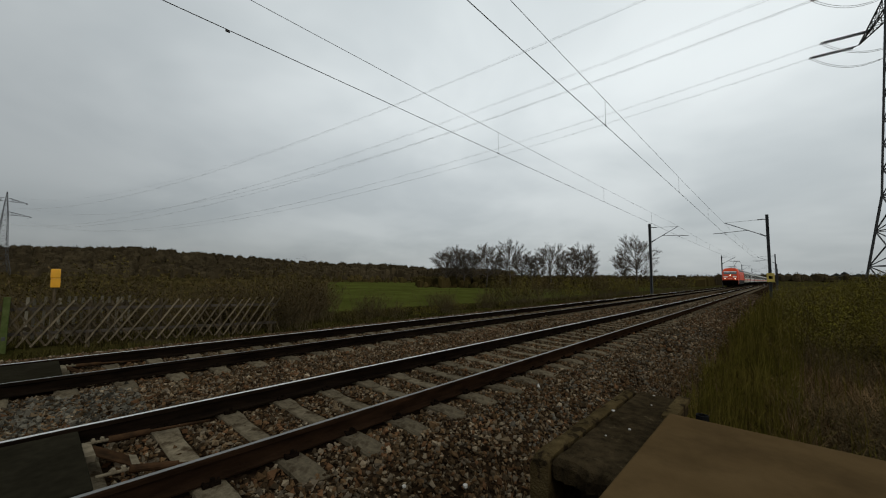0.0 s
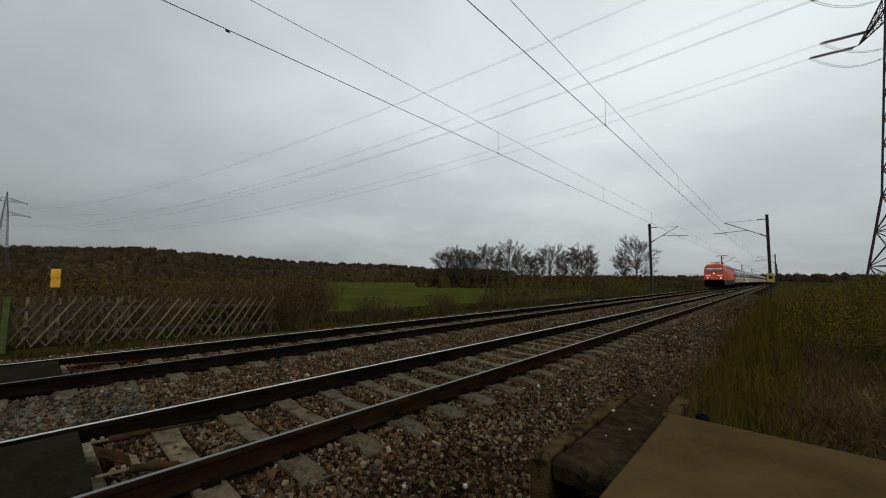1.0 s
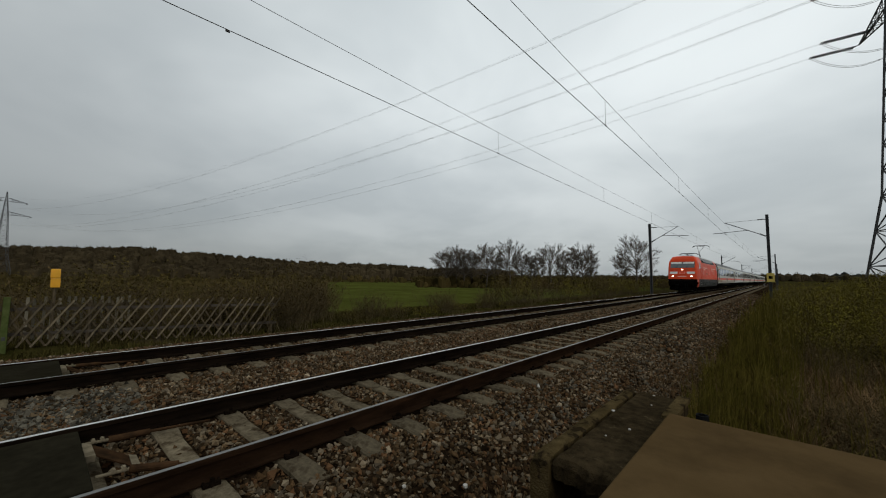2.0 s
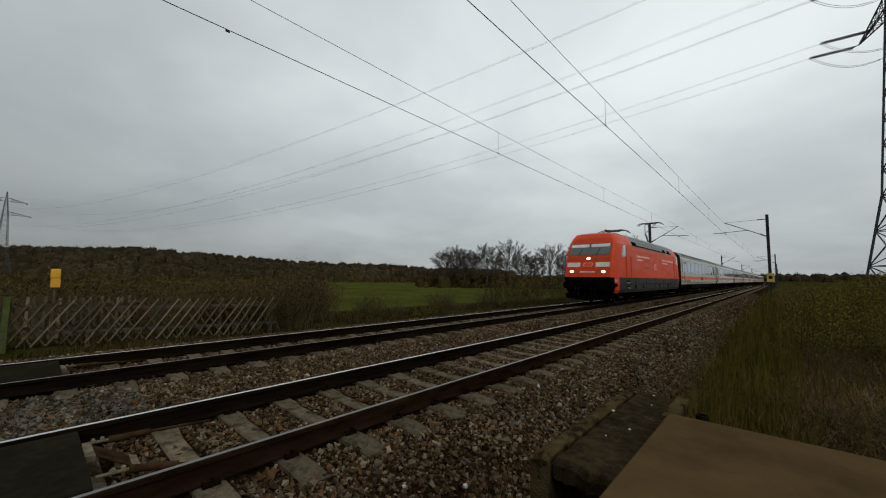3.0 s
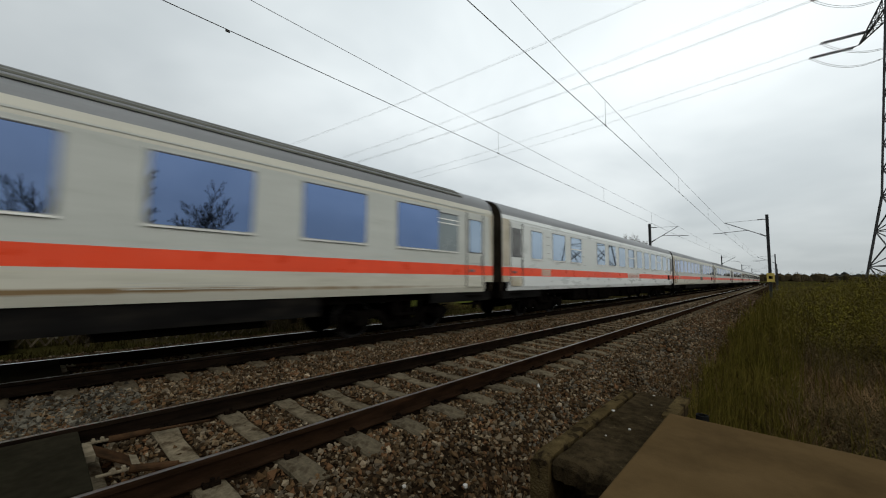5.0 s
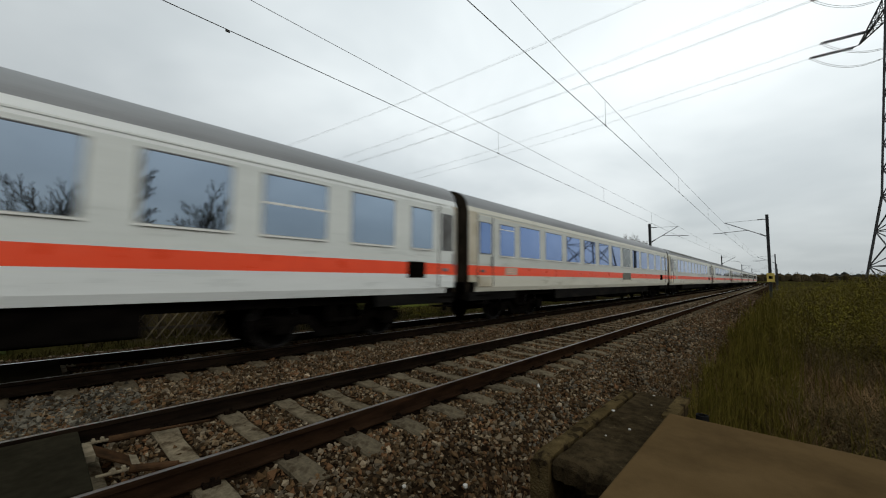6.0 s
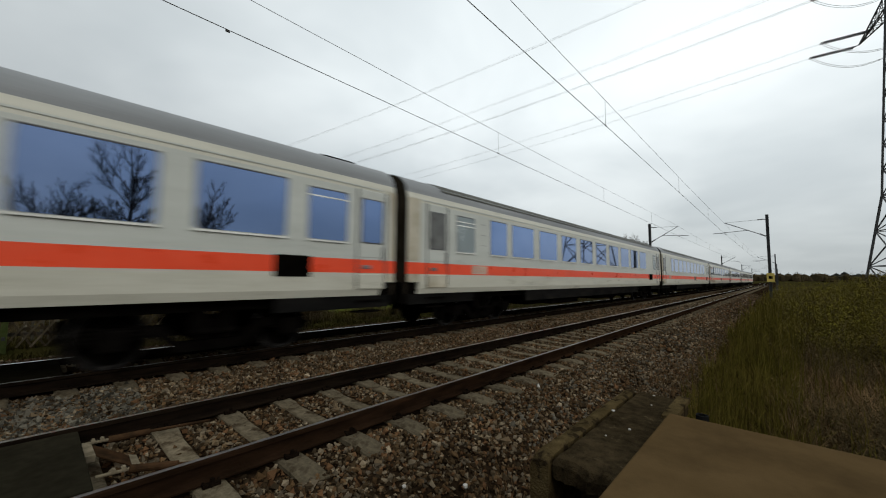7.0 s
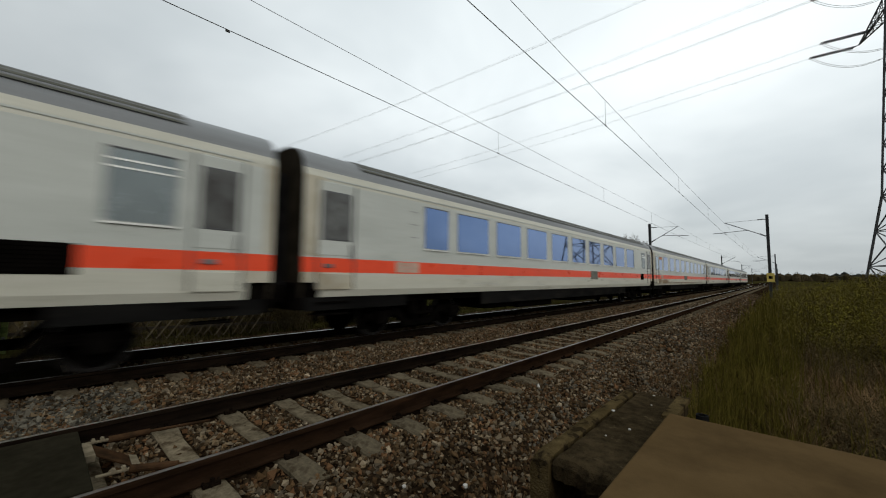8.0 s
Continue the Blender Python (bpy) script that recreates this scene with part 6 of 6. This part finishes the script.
weeds = lambda x, y: (x > 3.1) & (y > 3.4) & ((x < 4.0 + 0.03 * y) | (y > 15) | (rng.random(len(x)) < 0.2))
stalks("weed_stalks", 4200, scatter(4200, -28, 10, 3.6, 19, weeds, 0.9), 0.35, 0.95, 0.0045, M_WEED, "upright olive-green weed stalks on the bank")
stalks("weed_stalks", 2200, scatter(2200, -24, 6, 12, 40, weeds, 1.0), 0.7, 1.5, 0.009, M_WEED, "tall upright olive-green weeds along the bank")
edge = lambda x, y: (x > 2.15 + 0.2 * np.sin(y * 1.3)) & (x < 3.3)
stalks("dry_weeds", 1500, scatter(1500, 0, 34, 2.6, 22, edge), 0.06, 0.38, 0.004, M_STRAW, "sparse dry weeds at the edge of the ballast")
straw = lambda x, y: (x > 3.9) & (y > 2.2)
grass("dead_stalks", 30000, scatter(30000, -12, 0.5, 2.3, 14, straw), 0.12, 0.75, 0.0045, M_STRAW, "dry brown stalks and brambles")


def woods(name, spots, hmin, hmax, material, label):
    """Distant leafless wood: ragged crowns on stems, too far to count."""
    n = len(spots)
    x, y = spots[:, 0], spots[:, 1]
    z = ground_z(x, y)
    h = hmin + (hmax - hmin) * rng.random(n) ** 2.6
    r = h * rng.uniform(0.30, 0.60, n)
    k = 7
    ang = np.arange(k) * 2 * np.pi / k
    V = np.zeros((n, 2 * k + 2, 3))
    for ringi, (f, g) in enumerate(((0.06, 0.85), (0.72, 0.74))):
        rr = r[:, None] * g * rng.uniform(0.65, 1.3, (n, k))
        V[:, ringi * k:(ringi + 1) * k, 0] = x[:, None] + np.cos(ang) * rr
        V[:, ringi * k:(ringi + 1) * k, 1] = y[:, None] + np.sin(ang) * rr
        V[:, ringi * k:(ringi + 1) * k, 2] = z[:, None] + h[:, None] * (f + rng.uniform(-0.14, 0.14, (n, k)))
    V[:, 2 * k] = np.stack([x, y, z - 1], 1)
    V[:, 2 * k + 1] = np.stack([x + r * 0.2, y, z + h * rng.uniform(0.82, 0.90, n)], 1)
    F = []
    b = np.arange(n) * (2 * k + 2)
    for i in range(k):
        j = (i + 1) % k
        for tri in ((i, j, k + j), (i, k + j, k + i), (2 * k, j, i), (k + i, k + j, 2 * k + 1)):
            F.append(np.stack([b + t for t in tri], 1))
    m = 44                                  # twigs that stand out of each crown
    az, el = rng.uniform(0, 2 * np.pi, (n, m)), np.arcsin(rng.uniform(-0.1, 1.0, (n, m)))
    d = np.stack([np.cos(az) * np.cos(el), np.sin(az) * np.cos(el), np.sin(el)], 2)
    c = np.stack([x, y, z + h * 0.50], 1)[:, None, :]
    base = c + d * np.stack([r * 0.80, r * 0.80, h * 0.40], 1)[:, None, :]
    grow = (d * np.array([0.7, 0.7, 1.0]) + np.array([0, 0, 0.10])) * (h[:, None] * rng.uniform(0.05, 0.20, (n, m)))[:, :, None]
    wide = np.stack([-np.sin(az), np.cos(az), 0 * az], 2) * (h[:, None] * rng.uniform(0.010, 0.030, (n, m)))[:, :, None]
    T = np.stack([base - wide, base + wide, base + grow], 2).reshape(-1, 3)
    first = n * (2 * k + 2)
    F.append(first + np.arange(n * m * 3).reshape(-1, 3))
    ob = new(name, raw_mesh(name, np.concatenate([V.reshape(-1, 3), T]), np.concatenate(F), material))
    tagged(ob, label, "woodland", kind="stuff")


def polar(n, t0, t1, d0, d1):
    tr, d = np.radians(rng.uniform(t0, t1, n)), rng.uniform(d0, d1, n)
    return np.stack([4.06 - d * np.sin(tr), d * np.cos(tr)], 1)


woods("hill_woods", np.concatenate([polar(3000, 42, 88, 380, 790), polar(900, 60, 99, 330, 560), polar(500, 86, 99, 520, 780), polar(120, 76, 86, 730, 790)]), 3.0, 13, M_WOOD, "dark leafless wood covering the distant rise")
woods("hill_woods", np.concatenate([polar(420, 32, 43, 430, 540), polar(60, 36, 43, 430, 470)]), 9, 17, M_WOOD, "dark leafless wood running out behind the tree row")
woods("scrub_belt", np.concatenate([polar(1500, 60, 99, 120, 420), polar(500, 60, 99, 48, 140)]), 0.8, 4.0, M_HEDGE, "brown and olive scrub rising towards the hill")
woods("hedge_woods", np.concatenate([polar(700, 43, 98, 300, 420), polar(900, 19, 46, 165, 280), polar(260, 6, 22, 230, 330)]), 0.8, 6.5, M_HEDGE, "brown hedges at the edge of the meadow")
woods("far_woods", np.concatenate([polar(900, -16, 20, 500, 900), polar(160, 3, 9, 330, 420), polar(260, 19, 34, 420, 520)]), 5, 9.5, M_WOOD, "low wooded horizon beyond the line")


# ---------------------------------------------------------------- houses far off beyond the bank
def far_house(turn, dist, wide, high, label):
    x, y = at_turn(turn, dist)
    h = thing("distant_house", label, "house", "houses on the horizon", at=pose(x, y, float(ground_z(x, y)), 0, 0, turn * 2))
    body_ = part("wall", B(-wide / 2, wide / 2, -4, 4, -1, high), M_PICKET, h)
    bm = bmesh.new()
    extrude_y(bm, [(-wide / 2 - 0.4, high), (wide / 2 + 0.4, high), (0, high + 3.2)], -4.4, 4.4)
    part("roof", bm, M_GREY, h, "dark pitched roof")
    for k in (-1, 1):
        part("window", B(k * wide * 0.25 - 0.6, k * wide * 0.25 + 0.6, -4.03, -3.98, high * 0.4, high * 0.75), M_UNDER, body_)
    return h


far_house(-4.5, 640, 9, 5.0, "pale rendered house on the horizon")
far_house(-5.1, 690, 7, 7.0, "pale rendered house on the horizon")
far_house(-6.1, 650, 10, 4.5, "low pale house on the horizon")


# ---------------------------------------------------------------- ballast stones
def stone_shape(gen, n):
    """n irregular six-cornered stones of unit size."""
    c = np.array([(1.25, 0, 0), (-1.25, 0, 0), (0, 1.25, 0), (0, -1.25, 0), (0, 0, 1.35), (0, 0, -1.35)], float)
    V = c[None] * gen.uniform(0.75, 1.15, (n, 6, 1)) + gen.uniform(-0.42, 0.42, (n, 6, 3))
    V[:, :, 2] *= gen.uniform(0.5, 0.9, (n, 1))
    ax = gen.normal(size=(n, 3))
    ax /= np.linalg.norm(ax, axis=1, keepdims=True)
    an = gen.uniform(0, np.pi, n)
    K = np.zeros((n, 3, 3))
    K[:, 0, 1], K[:, 0, 2], K[:, 1, 0], K[:, 1, 2], K[:, 2, 0], K[:, 2, 1] = -ax[:, 2], ax[:, 1], ax[:, 2], -ax[:, 0], -ax[:, 1], ax[:, 0]
    Rm = np.eye(3) + np.sin(an)[:, None, None] * K + (1 - np.cos(an))[:, None, None] * (K @ K)
    return np.einsum("nij,nkj->nki", Rm, V)


FACES = np.array([(0, 2, 4), (2, 1, 4), (1, 3, 4), (3, 0, 4), (2, 0, 5), (1, 2, 5), (3, 1, 5), (0, 3, 5)])


def bed_z(x):
    return np.interp(x, [p[0] for p in BED[:9]], [p[1] for p in BED[:9]])


def free_spots(n, y0, y1, x0=-7.9, x1=3.3):
    out = np.zeros((0, 2))
    while len(out) < n:
        p = np.stack([rng.uniform(x0, x1, n * 2), rng.uniform(y0, y1, n * 2)], 1)
        ok = np.ones(len(p), bool)
        for tx in (0.0, -SP):
            u = p[:, 0] - tx
            for s in (-0.75, 0.75):
                ok &= np.abs(u - s) > 0.10
            ok &= ~((np.abs(u) < 0.70) & (p[:, 1] < 0.40))
            f = np.abs((p[:, 1] - SLEEP0 + SLEEPD / 2) % SLEEPD - SLEEPD / 2)
            ok &= ~((np.abs(u) < 1.24) & (f < 0.125) & (rng.random(len(p)) < 0.965))
        ok &= rng.random(len(p)) < np.clip((3.35 - p[:, 0]) / 0.7, 0.0, 1)
        out = np.concatenate([out, p[ok]])
    return out[:n]


def stones(name, n, y0, y1, size, material, x0=-7.9, x1=3.3):
    p = free_spots(n, y0, y1, x0, x1)
    s = size * rng.lognormal(0, 0.28, n)
    V = stone_shape(rng, n) * s[:, None, None]
    z = bed_z(p[:, 0]) + rng.uniform(-0.60, 0.90, n) * s
    V += np.stack([p[:, 0], p[:, 1], z], 1)[:, None]
    F = (np.arange(n)[:, None, None] * 6 + FACES[None]).reshape(-1, 3)
    ob = new(name, raw_mesh(name, V.reshape(-1, 3), F, material))
    tagged(ob, "loose brown and grey crushed ballast stones", "ballast stones", kind="stuff")


stones("ballast_stones", 100000, -1.2, 10, 0.0185, M_BALLAST)
stones("ballast_stones", 36000, 10, 24, 0.026, M_BALLAST)
stones("ballast_stones", 15000, 24, 58, 0.037, M_BALLAST)
stones("grey_stones", 5200, -1.2, 1.0, 0.0195, M_GREYSTONE, -3.0, -0.85)
stones("grey_stones", 2200, 3.5, 16, 0.020, M_GREYSTONE, 1.3, 2.7)
# single stones on the shoulder next to the wall
host = tagged(new("loose_stones"), "single loose ballast stones lying on the shoulder", "stones", kind="structure")
shapes = []
for k in range(6):
    V = stone_shape(rng, 1)[0] * 0.020
    shapes.append(raw_mesh("stone", V, FACES, M_STONE))
for x, y in free_spots(280, 2.0, 5.0, 1.35, 3.1):
    share("stone", shapes[rng.integers(6)], host, pose(x, y, float(bed_z(x)) + 0.03, rng.uniform(0, 360), rng.uniform(0, 360), rng.uniform(0, 360)))
for x, y, s in ((1.38, 5.05, 0.9), (2.10, 2.45, 0.8), (3.05, 10.8, 1.4), (1.86, 2.0, 0.6)):
    bm = bmesh.new()
    bmesh.ops.create_icosphere(bm, subdivisions=1, radius=0.035 * s)
    for v in bm.verts:
        v.co *= 0.8 + 0.35 * noise.noise(v.co * 40 + Vector((x, y, 0)))
    part("pale_stone", bm, M_PALESTONE, host, "pale whitish stone", pose(x, y, float(bed_z(x)) + 0.05))


# ---------------------------------------------------------------- what moves
START, SPEED, GAIN = 121.634, 26.997, 0.1277      # place of the first coach, speed, half the acceleration


def gone(t):
    slow = math.exp(-((t - 6.2) / 0.95) ** 2)
    return SPEED * t + GAIN * t * t - 0.30 * slow


def motions():
    times = [0.0, 0.033, 0.1, 0.2] + [0.2 * k for k in range(2, 39)] + [7.8, 7.9, 7.967, 8.0]
    for k, vehicle in enumerate([loco] + coaches):
        start = START - 19.1 if k == 0 else START + LEN * (k - 1)
        walk(vehicle, [(t, pose(-SP, start - gone(t), 0)) for t in times])
    # the locomotive's wheels roll at its speed
    for w in [c for b in loco.children if b.name.startswith("bogie") for c in b.children]:
        y, z, r = w.location.y, w.location.z, 0.625
        walk(w, [(k / FPS, Matrix.Translation((0, y, z)) @ Matrix.Rotation(gone(k / FPS) / r, 4, "X")) for k in range(241)])
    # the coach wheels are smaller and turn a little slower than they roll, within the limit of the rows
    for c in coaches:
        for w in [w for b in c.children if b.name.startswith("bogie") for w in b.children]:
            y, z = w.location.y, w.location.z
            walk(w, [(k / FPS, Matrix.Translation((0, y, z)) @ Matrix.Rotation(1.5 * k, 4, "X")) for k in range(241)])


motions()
